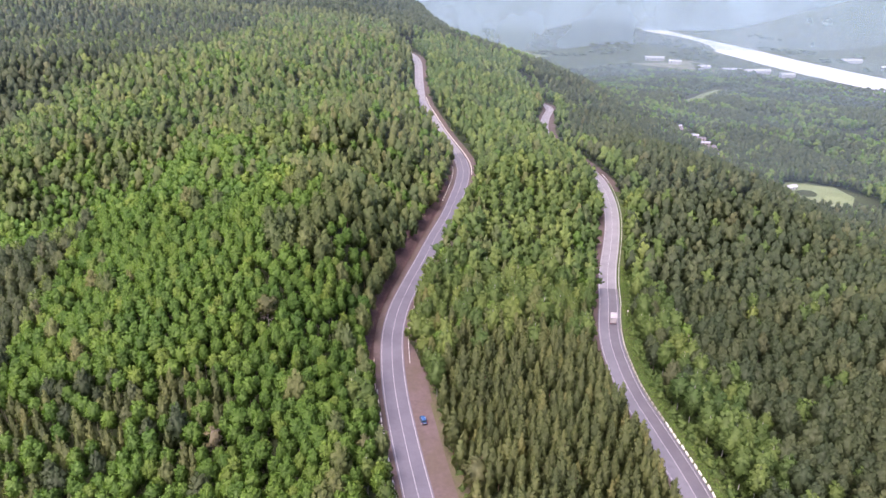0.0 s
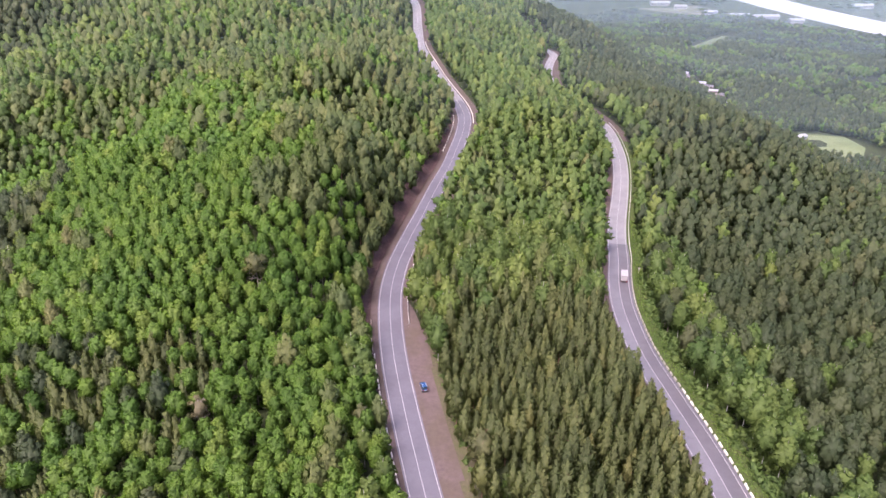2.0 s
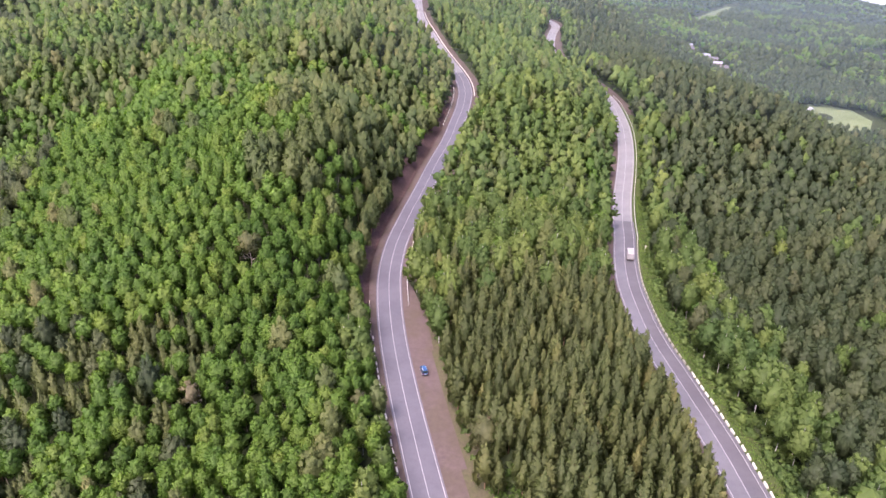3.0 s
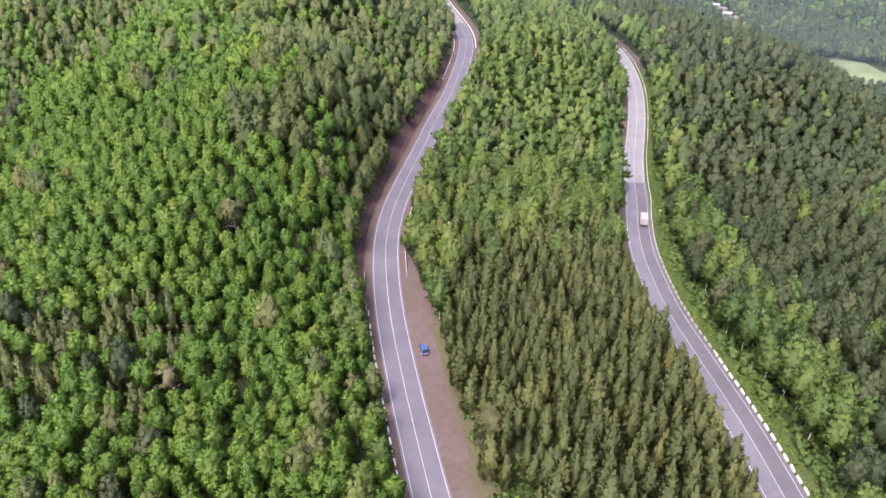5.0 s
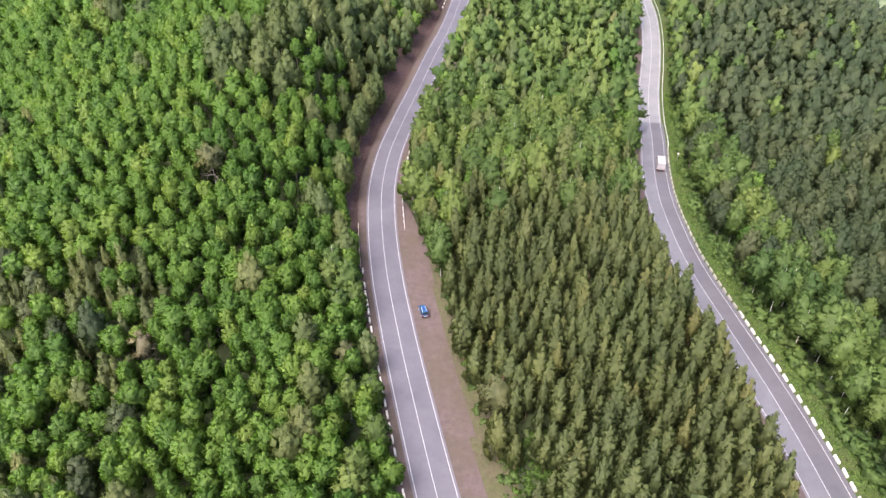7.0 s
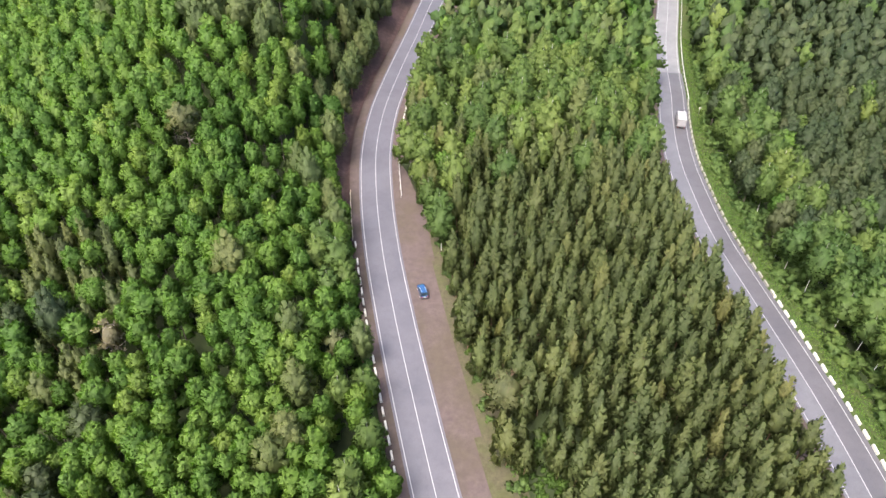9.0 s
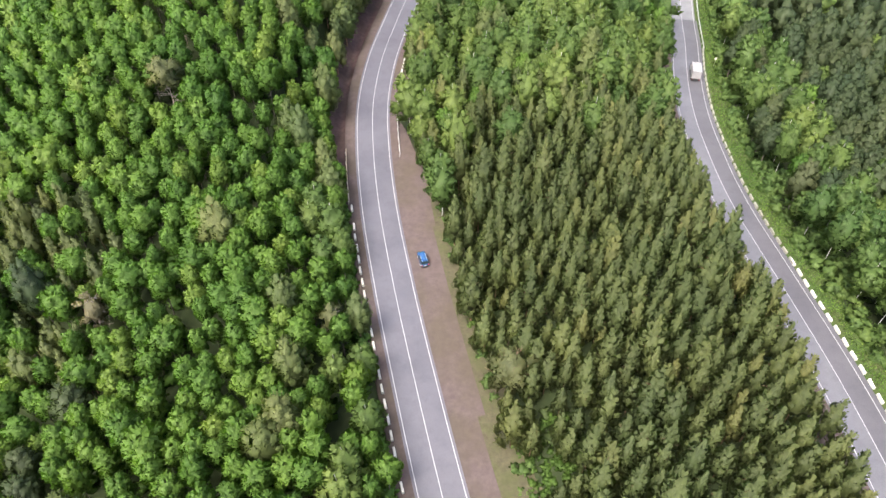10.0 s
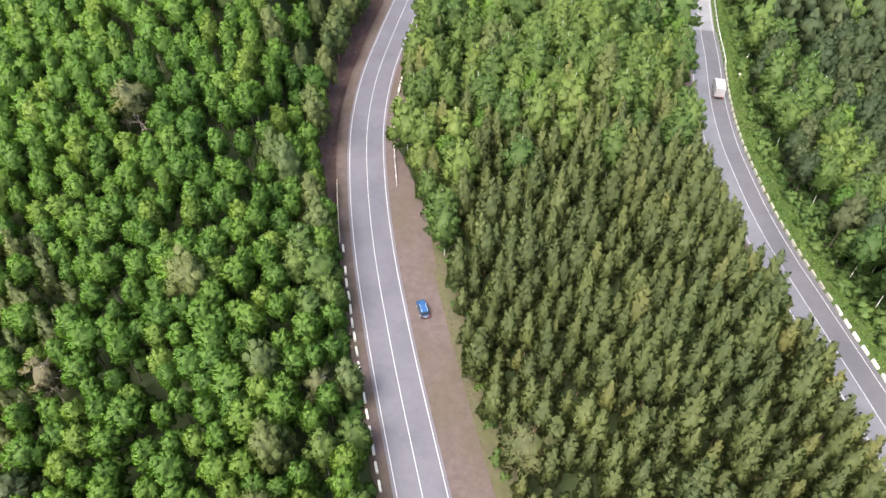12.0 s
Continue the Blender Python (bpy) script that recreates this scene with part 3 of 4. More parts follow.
def tree_proto(kind, i):
    """Meshes of one tree, shared by all its repeats."""
    if (kind, i) not in PROTO:
        rng = np.random.default_rng(100 + 17 * i + len(kind))
        c = crown_of(kind, rng, 0)
        tv, tf = trunk_of(kind, rng)
        PROTO[kind, i] = (mesh_of("crown", c[:, :3], blades_of(c), [LEAF_ONE[kind]], smooth=True, soft=c[:, 3:]), mesh_of("trunk", tv, tf, [BARKS[kind]], smooth=True))
    return PROTO[kind, i]


MASTERS = {}


def plant(kind, i, x, y, z, scale, turn, wide=1.0):
    m = Matrix.Translation((x, y, z)) @ Matrix.Rotation(turn, 4, "Z") @ Matrix.Diagonal((scale * wide, scale * wide, scale, 1))
    if (kind, i) in MASTERS:
        return copy_thing(MASTERS[kind, i], m)
    crown, trunk = tree_proto(kind, i)
    name, label, cat, group = TREE_TAGS[kind]
    t = tagged(new(name), label, cat, group)
    for n, me in (("trunk", trunk), ("crown", crown)):
        o = new(n, me)
        o.parent = t
    t.matrix_basis = m
    t.scale = (1, 1, 1)
    MASTERS[kind, i] = t
    t.matrix_basis = m
    return t


def joined_woods(name, label, kind, level, rows):
    """Many trees of one kind as one mesh; rows of x, y, z, scale, turn, tint, width."""
    if not len(rows):
        return None
    rng = np.random.default_rng(5 + level)
    protos = [crown_of(kind, rng, level) for _ in range(8)]
    trunks = [trunk_of(kind, rng, 4, 0) for _ in range(2)]
    V, F, I, T, S = [], [], [], [], []
    count = 0
    for k, (x, y, z, s, turn, tint, wide) in enumerate(rows):
        c, sn = math.cos(turn), math.sin(turn)
        q = protos[k % 8]
        p = q[:, :3] @ np.array([[c * s * wide, sn * s * wide, 0], [-sn * s * wide, c * s * wide, 0], [0, 0, s]]) + [x, y, z]
        V.append(p)
        S.append(q[:, 3:] @ np.array([[c, sn, 0], [-sn, c, 0], [0, 0, 1]]))
        F.append(blades_of(p) + count)
        I.append(np.zeros(len(p) // 4, int))
        T.append(np.full(len(p), tint))
        count += len(p)
        if level < 2:
            tv, tf = trunks[k % 2]
            p = tv * [1, 1, s] + [x, y, z]
            V.append(p)
            flat = tv * [1, 1, 0]
            S.append(flat / (np.linalg.norm(flat, axis=1)[:, None] + 1e-6))
            F.append(tf + count)
            I.append(np.ones(len(tf), int))
            T.append(np.full(len(p), tint))
            count += len(p)
    me = mesh_of(name, np.concatenate(V), np.concatenate(F), [LEAF_MANY[kind], BARKS[kind]], np.concatenate(I), np.concatenate(T), True, np.concatenate(S))
    return tagged(new(name, me), label, "woods", kind="stuff")


def hash_noise(x, y, scale, seed=0.0):
    """Smooth value noise, 0 to 1."""
    return np.array([0.5 + 0.5 * noise.noise((a / scale + seed, b / scale - seed, seed * 1.7)) for a, b in zip(x, y)])


def scatter(x0, x1, y0, y1, gap, rng):
    """A loose hexagonal planting."""
    xs = np.arange(x0, x1, gap)
    ys = np.arange(y0, y1, gap * 0.87)
    a, b = np.meshgrid(xs, ys)
    a = a + (np.arange(len(ys))[:, None] % 2) * gap / 2
    a = a + rng.uniform(-0.36, 0.36, a.shape) * gap
    b = b + rng.uniform(-0.36, 0.36, b.shape) * gap
    return a.ravel(), b.ravel()


# open ground in the valley: x, y, half width, half depth
CLEARINGS = [(415, 722, 40, 62), (440, 715, 34, 60), (350, 938, 15, 95), (336, 985, 14, 45), (250, 1125, 12, 36), (640, 1000, 60, 30), (560, 1180, 50, 24)]


def keep_off(x, y):
    """Which places are free of road, shoulders, bank and verge, and how near they are to the road."""
    d1, _, s1 = near_line(UP, x, y)
    d2, _, s2 = near_line(LOW, x, y)
    lim1 = np.where(s1 > 0, 8.6 + 3.4 * step(206, 186, y), 7.2 + 2.3 * step(186, 200, y) * step(430, 380, y) + 1.0 * step(420, 440, y))
    lim2 = np.where(s2 > 0, 10.5 - 2.5 * step(240, 300, y), 8.2 - 0.8 * step(165, 240, y))
    free = (d1 > lim1) & (d2 > lim2)
    for a, b, r in GAPS_IN_WOODS:
        free &= np.hypot(x - a, y - b) > r
    for a, b, ra, rb in CLEARINGS:
        free &= ((x - a) / ra) ** 2 + ((y - b) / rb) ** 2 > 1
    return free, d1, s1, d2, s2


def kind_at(x, y, s1, d1, s2, d2, rng):
    """The sort of tree that grows at each place: 0 aspen, 1 young pine, 2 birch, 3 mature pine, 4 dark pine."""
    n = len(x)
    big = hash_noise(x, y, 38.0, 3.1)
    small = hash_noise(x, y, 14.0, 8.2)
    r = rng.uniform(0, 1, n)
    k = np.zeros(n, int)
    left = s1 < 0
    right = s2 > 0
    mid = ~left & ~right
    # the hillside above the road: aspens, older pines above the bank and scattered
    old = left & (((x > -62) & (y > 222) & (small > 0.42)) | (r < 0.035) | ((big > 0.76) & (r < 0.5)) | ((y > 330) & (x > -62) & (small > 0.5) & (r < 0.6)))
    k[old] = 3
    upper = left & (y > np.interp(x, [-250, -180, -100, -62], [322, 334, 328, 275]) + 16 * (small - 0.5)) & (x < -60)
    k[upper] = np.where(r[upper] < 0.4, 2, np.where(r[upper] < 0.62 + 0.5 * (big[upper] - 0.5), 0, 3))
    beyond = left & (x < np.interp(y, [400, 465, 520, 570, 730, 900], [-285, -262, -246, -222, -215, -200]))
    k[beyond] = np.where(r[beyond] < 0.8, 4, 2)
    k[left & (y > 860)] = 3
    k[left & (x < -60) & (y < 175) & (big > 0.34) & (r < 0.3)] = 4
    k[left & (x < -60) & (y < 175) & (big > 0.34) & (r > 0.3) & (r < 0.7)] = 1
    k[left & ~old & (d1 < 15) & (r < 0.4)] = 2
    # between the legs: young pines near, birch and aspen further up
    p = step(226, 178, y + 0.45 * (20 - x) + 30 * (big - 0.5))
    k[mid] = np.where(r[mid] < 0.08 + 0.915 * p[mid], 1, np.where(small[mid] > 0.72, 3, np.where((small[mid] < 0.3) & (r[mid] < 0.7), 0, 2)))
    # below the lower leg: birches by the verge, dark pines behind
    q = step(40 - 14 * step(230, 290, y), 20 - 7 * step(230, 290, y), d2)
    k[right] = np.where(r[right] < 0.05 + 0.74 * q[right] + 0.08 * (big[right] > 0.6), np.where((small[right] < 0.26) & (y[right] < 260), 0, 2), 4)
    return k


KINDS = ["aspen", "pine", "birch", "oldpine", "darkpine"]
GAPS = np.array([1.28, 1.06, 1.66, 1.55, 1.6])


def spaced(x, y, gap, rng):
    """Drops trees that would stand too close to one already standing."""
    cell, kept, keep = 5.0, {}, np.zeros(len(x), bool)
    for i in rng.permutation(len(x)):
        a, b = int(x[i] // cell), int(y[i] // cell)
        g = gap[i] * 0.78
        if all((x[i] - x[j]) ** 2 + (y[i] - y[j]) ** 2 > (0.5 * (g + 0.78 * gap[j])) ** 2 for p in (-1, 0, 1) for q in (-1, 0, 1) for j in kept.get((a + p, b + q), ())):
            keep[i] = True
            kept.setdefault((a, b), []).append(i)
    return keep


# open spots with no trees: x, y, radius
GAPS_IN_WOODS = [(-56.5, 197.0, 4.4), (-61.4, 152.0, 3.4), (-21.0, 150.0, 2.8), (8.8, 140.0, 3.2), (89.0, 218.0, 3.0), (94.0, 622.0, 17.0), (11.5, 124.0, 4.6), (-78.0, 139.0, 4.0), (-45.0, 141.0, 3.0), (98.0, 262.0, 4.0)]


def woods():
    rng = np.random.default_rng(11)
    x, y = scatter(-215, 235, 112, 262, 1.7, rng)
    ok = np.abs(x) < 0.72 * y + 22
    x, y = x[ok], y[ok]
    free, d1, s1, d2, s2 = keep_off(x, y)
    x, y, d1, s1, d2, s2 = (v[free] for v in (x, y, d1, s1, d2, s2))
    k = kind_at(x, y, s1, d1, s2, d2, rng)
    # larger kinds stand further apart
    thin = spaced(x, y, 3.0 * GAPS[k], rng)
    x, y, k, d1, d2 = x[thin], y[thin], k[thin], d1[thin], d2[thin]
    z = land(x, y) - 0.1
    s = np.where(k == 0, rng.uniform(0.9, 1.1, len(x)), rng.uniform(0.82, 1.16, len(x))) * (1 - 0.12 * (rng.uniform(0, 1, len(x)) < 0.15))
    turn = rng.uniform(0, 6.283, len(x))
    tint = rng.uniform(0, 1, len(x))
    wide = rng.uniform(0.9, 1.15, len(x))
    # the nearest of each kind are things of their own
    reach = np.hypot(x - 2, (y - 150) * 0.9)
    single = np.zeros(len(x), bool)
    for i in range(5):
        w = np.where(k == i)[0]
        single[w[np.argsort(reach[w])[:310]]] = True
    for i in np.where(single)[0]:
        plant(KINDS[k[i]], int(rng.integers(0, VARIANTS)), x[i], y[i], z[i], s[i], turn[i], wide[i])
    rows = np.stack([x, y, z, s, turn, tint, wide], 1)
    for i, kind in enumerate(KINDS):
        joined_woods(kind + "_woods", f"stand of {TREE_TAGS[kind][1].split(' with')[0]} trees on the slope".replace("pine trees", "pines").replace("birch trees", "birches").replace("aspen trees", "aspens"), kind, 1, rows[~single & (k == i)])

    # the slopes further off, in growing steps
    for name, y0, y1, gap, level, xl, xr in (("near", 20, 112, 3.0, 3, -110, 120), ("middle", 262, 430, 2.7, 2, -330, 330), ("upper", 430, 900, 3.7, 3, -660, 470)):
        x, y = scatter(xl, xr, y0, y1, gap, rng)
        ok = np.abs(x) < np.maximum(0.69 * y + 20, 110)
        x, y = x[ok], y[ok]
        free, d1, s1, d2, s2 = keep_off(x, y)
        x, y, d1, s1, d2, s2 = (v[free] for v in (x, y, d1, s1, d2, s2))
        s1 = np.where(x < np.interp(y, UP_Y, UP_X), -1, 1)
        s2 = np.where(x < np.interp(y, LOW_Y, LOW_X), -1, 1)
        k = kind_at(x, y, s1, d1, s2, d2, rng)
        thin = spaced(x, y, (3.9 if level == 2 else 4.6) * GAPS[k] * np.where((k == 0) & (s1 < 0), 0.9, 1.0), rng)
        x, y, k = x[thin], y[thin], k[thin]
        n = len(x)
        rows = np.stack([x, y, land(x, y) - 0.1, np.where(k == 0, rng.uniform(0.92, 1.14, n), rng.uniform(0.85, 1.28, n)) * (1.0 if level == 2 else 1.12), rng.uniform(0, 6.28, n), rng.uniform(0.0, 1.0, n) ** 1.3, rng.uniform(0.95, 1.25, n)], 1)
        for i, kind in enumerate(KINDS):
            joined_woods(f"{name}_slope_{kind}_woods", f"distant mixed forest of {TREE_TAGS[kind][0].replace('_', ' ')}s on the slope", kind, level, rows[k == i])

    # the valley and the hills behind
    x, y = scatter(-900, 1300, 900, 1340, 8.6, rng)
    x2, y2 = scatter(100, 1300, 1340, 1950, 12.0, rng)
    x3, y3 = scatter(180, 760, 470, 900, 8.0, rng)
    low3 = (x3 > 440) & (y3 < 700) | (y3 >= 700) & (x3 > 0.31 * y3 + 60)
    x, y = np.concatenate([x, x2, x3[low3]]), np.concatenate([y, y2, y3[low3]])
    ok = (np.abs(x) < 0.67 * y + 10) & (x > -60 - 3.2 * (1300 - y) * (y < 1300)) & (x < np.interp(y, [1000, 1601, 1684, 1775, 2049], [1600, 1000, 930, 860, 820]))
    ok &= (hash_noise(x, y, 90.0, 5.0) > 0.24) | (y < 1250) & (x < 200)
    for a, b, ra, rb in CLEARINGS:
        ok &= ((x - a) / ra) ** 2 + ((y - b) / rb) ** 2 > 1
    ok &= np.abs((x - 460) - (y - 1290) * 0.6) > 26 - 500 * ((y < 1270) | (y > 1620))
    x, y = x[ok], y[ok]
    n = len(x)
    k = np.where((hash_noise(x, y, 60.0, 2.0) + rng.uniform(-0.2, 0.2, n) > 0.45) | (x < 0), 4, np.where(rng.uniform(0, 1, n) < 0.3, 0, 2))
    rows = np.stack([x, y, net_height(x, y) - 1.0, rng.uniform(0.8, 1.5, n), rng.uniform(0, 6.28, n), rng.uniform(0, 0.8, n), rng.uniform(1.3, 1.9, n)], 1)
    x, y = scatter(200, 1350, 1950, 3500, 34.0, rng)
    hill = np.hypot((x - 620) / 230, (y - 2850) / 390) < 1
    bank = np.interp(y, [1950, 2150, 2700, 3600], [965, 950, 930, 935])
    ok = (np.abs(x) < 0.66 * y) & (hill | (hash_noise(x, y, 150.0, 9.0) > 0.56)) & ((x < bank - 20) | (x > bank + 200))
    x, y = x[ok], y[ok]
    n = len(x)
    rows = np.concatenate([rows, np.stack([x, y, net_height(x, y) - 2.0, rng.uniform(0.9, 1.3, n), rng.uniform(0, 6.28, n), rng.uniform(0, 1, n), rng.uniform(4.0, 6.0, n)], 1)])
    k = np.concatenate([k, np.full(n, 4)])
    for i in (0, 2, 4):
        for level, part_of in ((3, rows[:, 1] < 1320), (4, rows[:, 1] >= 1320)):
            joined_woods("valley_woods", "far forest covering the valley floor and hills", KINDS[i], level, rows[(k == i) & part_of])


woods()


# ---- road sides ----
def side_sheet(name, line, y0, y1, section, mat, label, wave=0.25, taper=0.0):
    return tagged(strip(name, line, y0, y1, section, mat, wave=wave, taper=taper), label, name.split("_")[0], kind="structure")


low_lane = strip("newer_lane", LOW, -80, 273, [(0.12, 0.062), (4.45, 0.012)], M_ASPHALT_DARK, road_low, "darker newer asphalt lane")
# paler asphalt from here on, with sky sheen added to its colour
strip("pale_sheen_stretch", LOW, 273, 520, [(-3.95, 0.012), (0, 0.07), (3.95, 0.012)], M_ASPHALT_PALE, road_low, "paler stretch of asphalt, sky sheen also put into its colour")
# far road: sky sheen at a grazing angle, put into the colour
strip("pale_sheen_stretch", LOW, 590, 826, [(-3.95, 0.012), (0, 0.07), (3.95, 0.012)], M_ASPHALT_PALE, road_low, "far asphalt surface with sky sheen put into its pale colour")
strip("pale_sheen_stretch", UP, 440, 866, [(-3.95, 0.012), (0, 0.07), (3.95, 0.012)], M_ASPHALT_PALE, road_up, "far asphalt surface with sky sheen put into its pale colour")
side_sheet("shoulder_upper_outer", UP, -80, 430, [(-6.6, -0.5), (-6.2, -0.12), (-3.9, -0.02)], M_GRAVEL, "reddish gravel shoulder beside the upper road")
side_sheet("bank_upper", UP, 186, 432, [(-14.5, 2.6), (-12.0, 2.5), (-10.3, 1.7), (-8.4, -0.25), (-7.5, -0.62), (-6.9, -0.55), (-6.3, -0.12)], M_EARTH, "bare dark red-brown earth bank with a ditch", 0.5)
side_sheet("layby", UP, 120, 214, [(3.9, -0.02), (8.5, -0.1), (11.0, -0.2)], M_GRAVEL, "reddish gravel lay-by beside the upper road", 0.6, 20.0)
side_sheet("verge_edge", UP, -80, 134, [(8.6, -0.09), (9.2, -0.04), (11.6, -0.1)], M_ROUGH, "rough grassy strip at the edge of the lay-by", 0.9)
side_sheet("verge_fringe", UP, 132, 176, [(10.0, -0.13), (10.5, -0.09), (11.8, -0.13)], M_ROUGH, "narrow fringe of rough grass under the pines", 0.9)
side_sheet("verge_upper", UP, -80, 216, [(10.2, -0.24), (11.2, -0.12), (13.5, -0.2), (16.5, -0.9)], M_ROUGH, "rough grassy verge with bare soil beside the lay-by", 0.9)
side_sheet("shoulder_upper_inner", UP, -80, 122, [(3.9, -0.02), (8.9, -0.12)], M_GRAVEL, "reddish gravel shoulder beside the upper road")
side_sheet("shoulder_upper_far", UP, 212, 868, [(3.9, -0.02), (7.2, -0.15), (9.6, -0.75)], M_GRAVEL, "narrow gravel shoulder under the trees", 0.3)
side_sheet("shoulder_lower_inner", LOW, -80, 828, [(-7.8, -0.75), (-6.3, -0.14), (-3.9, -0.02)], M_GRAVEL, "gravel shoulder beside the lower road", 0.3)
side_sheet("shoulder_lower_outer", LOW, 405, 828, [(3.9, -0.02), (7.4, -0.15), (10.5, -0.8)], M_GRAVEL, "gravel shoulder outside the lower bend", 0.3)
side_sheet("verge_lower", LOW, -80, 420, [(3.9, -0.02), (5.6, -0.06), (8.0, -0.35), (11.0, -0.9), (12.5, -1.4)], M_GRASS, "bright green grass verge beside the lower road", 0.5)


def at_road(line, y, off, up=0.0):
    """A pose beside the road: x to its right, y along it."""
    i = int(np.argmin(np.abs(line[:, 1] - y)))
    r = frame_of(line)[i]
    c = line[i] + (line[min(i + 1, len(line) - 1)] - line[i]) * (y - line[i, 1])
    return Matrix.Translation((c[0] + r[0] * off, c[1] + r[1] * off, c[2] + up)) @ Matrix.Rotation(math.atan2(r[1], r[0]), 4, "Z")


def along(line, y0, y1, gap):
    """The y of points an even way apart along a line."""
    k = (line[:, 1] >= y0) & (line[:, 1] <= y1)
    c = line[k]
    s = np.concatenate([[0], np.cumsum(np.linalg.norm(np.diff(c, axis=0), axis=1))])
    return np.interp(np.arange(0, s[-1], gap), s, c[:, 1])


# whitewashed parapet blocks: an upright wall piece on a wider foot, one master and its repeats
def block_thing(body_mat, label, group, length=1.8):
    bm = bmesh.new()
    box(bm, (0.42, length, 0.56), (0, 0, 0.33), taper=(0.78, 0.97), bevel=0.03)
    t = tagged(new("parapet_block"), label, "block", group)
    part("wall_piece", bm, body_mat, t)
    bm = bmesh.new()
    box(bm, (0.5, length * 0.96, 0.32), (0, 0, -0.08), bevel=0.02)
    part("foot", bm, M_DARK, t)
    return t


def row_of_blocks(line, y0, y1, off, group, masters, gap=2.85):
    rng = np.random.default_rng(int(y0 + 1000))
    for j, y in enumerate(along(line, y0, y1, gap)):
        m = at_road(line, y, off + rng.normal() * 0.03, -0.1) @ Matrix.Rotation(rng.normal() * 0.015, 4, "Z")
        src = masters[0] if rng.uniform() > 0.18 or len(masters) < 2 else masters[1]
        copy_thing(src, m)


white_block = block_thing(M_BLOCK, "whitewashed concrete parapet block at the road edge", "parapet blocks along the road")
white_block.matrix_basis = at_road(UP, 183.4, -5.6, -0.1)
dull_block = block_thing(M_BLOCK_DULL, "weathered grey-white concrete parapet block at the road edge", "parapet blocks along the road")
dull_block.matrix_basis = at_road(LOW, 255.0, 4.85, -0.1)
row_of_blocks(UP, -20, 181.5, -5.6, "", [white_block])
row_of_blocks(UP, 212, 246, 5.85, "", [white_block], 2.7)
row_of_blocks(UP, 352, 412, -6.4, "", [white_block], 4.2)
row_of_blocks(UP, 398, 600, 4.95, "", [white_block], 2.2)
row_of_blocks(LOW, -20, 168, 4.7, "", [white_block])
row_of_blocks(LOW, 168, 253, 4.7, "", [dull_block])


# steel guard rails: a ribbed beam on posts
def guard_rail(line, y0, y1, off, mat, label, post_gap=3.0):
    k = (line[:, 1] >= y0) & (line[:, 1] <= y1)
    mid = line[k][len(line[k]) // 2]
    t = tagged(new("guard_rail"), label, "guard rail")
    prof = [(-0.05, 0.42), (0.04, 0.48), (-0.02, 0.54), (0.05, 0.6), (-0.02, 0.66), (0.04, 0.72), (-0.05, 0.78), (-0.09, 0.78), (-0.09, 0.42), (-0.05, 0.42)]
    strip("beam", line, y0, y1, [(off + o, h) for o, h in prof], mat, t, smooth=False)
    base = None
    for y in along(line, y0 + 0.3, y1 - 0.3, post_gap):
        bm = bmesh.new()
        if base is None:
            box(bm, (0.1, 0.12, 1.1), (0, 0, 0.15))
            o = part("post", bm, M_STEEL, t)
            base = o.data
        else:
            bm.free()
            o = new("post", base)
            o.parent = t
        o.matrix_basis = at_road(line, y, off - 0.15)
    return t


guard_rail(UP, 184.5, 201, -6.0, M_RAIL_TAN, "dull tan steel guard rail on posts at the road edge")
guard_rail(UP, 197.5, 211, 5.85, M_RAIL, "white steel guard rail on posts beside the lay-by")
guard_rail(LOW, 255, 440, 5.0, M_RAIL, "white steel guard rail along the lower road")


# ---- the road sign post with its round white face, and small marker posts ----
def marker(line, y, off, label):
    t = tagged(new("road_sign"), label, "sign")
    bm = bmesh.new()
    bmesh.ops.create_cone(bm, cap_ends=True, segments=8, radius1=0.05, radius2=0.05, depth=2.6, matrix=Matrix.Translation((0, 0, 0.9)))
    part("pole", bm, M_STEEL, t)
    bm = bmesh.new()
    bmesh.ops.create_cone(bm, cap_ends=True, segments=20, radius1=0.36, radius2=0.36, depth=0.03, matrix=Matrix.Translation((0, -0.07, 2.0)) @ Matrix.Rotation(radians(90), 4, "X"))
    part("sign_face", bm, M_BLOCK, t, "plain white round sign face")
    t.matrix_basis = at_road(line, y, off)
    return t


marker(LOW, 247.5, 7.4, "small round white road sign on a steel pole")


# ---- vehicles ----
def wheel_part(t, x, y, r, w, name="wheel"):
    rot = Matrix.Translation((x, y, r)) @ Matrix.Rotation(radians(90), 4, "Y")
    bm = bmesh.new()
    bmesh.ops.create_cone(bm, cap_ends=True, segments=24, radius1=r, radius2=r, depth=w, matrix=rot)
    bmesh.ops.bevel(bm, geom=[e for e in bm.edges if len(e.link_faces) == 2 and abs(e.calc_face_angle(0)) > 1], offset=0.03, segments=2, affect="EDGES")
    o = part(name, bm, M_RUBBER, t)
    bm = bmesh.new()
    bmesh.ops.create_cone(bm, cap_ends=True, segments=20, radius1=r * 0.58, radius2=r * 0.58, depth=w + 0.02, matrix=rot)
    part("rim", bm, M_STEEL, o)
    return o


def loft(sections, mat_rows=None):
    """A closed body through rings of equal length."""
    bm = bmesh.new()
    rings = [[bm.verts.new(p) for p in s] for s in sections]
    n = len(rings[0])
    for a, b in zip(rings, rings[1:]):
        for k in range(n):
            bm.faces.new((a[k], a[(k + 1) % n], b[(k + 1) % n], b[k]))
    bm.faces.new(rings[0][::-1])
    bm.faces.new(rings[-1])
    bmesh.ops.recalc_face_normals(bm, faces=bm.faces)
    return bm


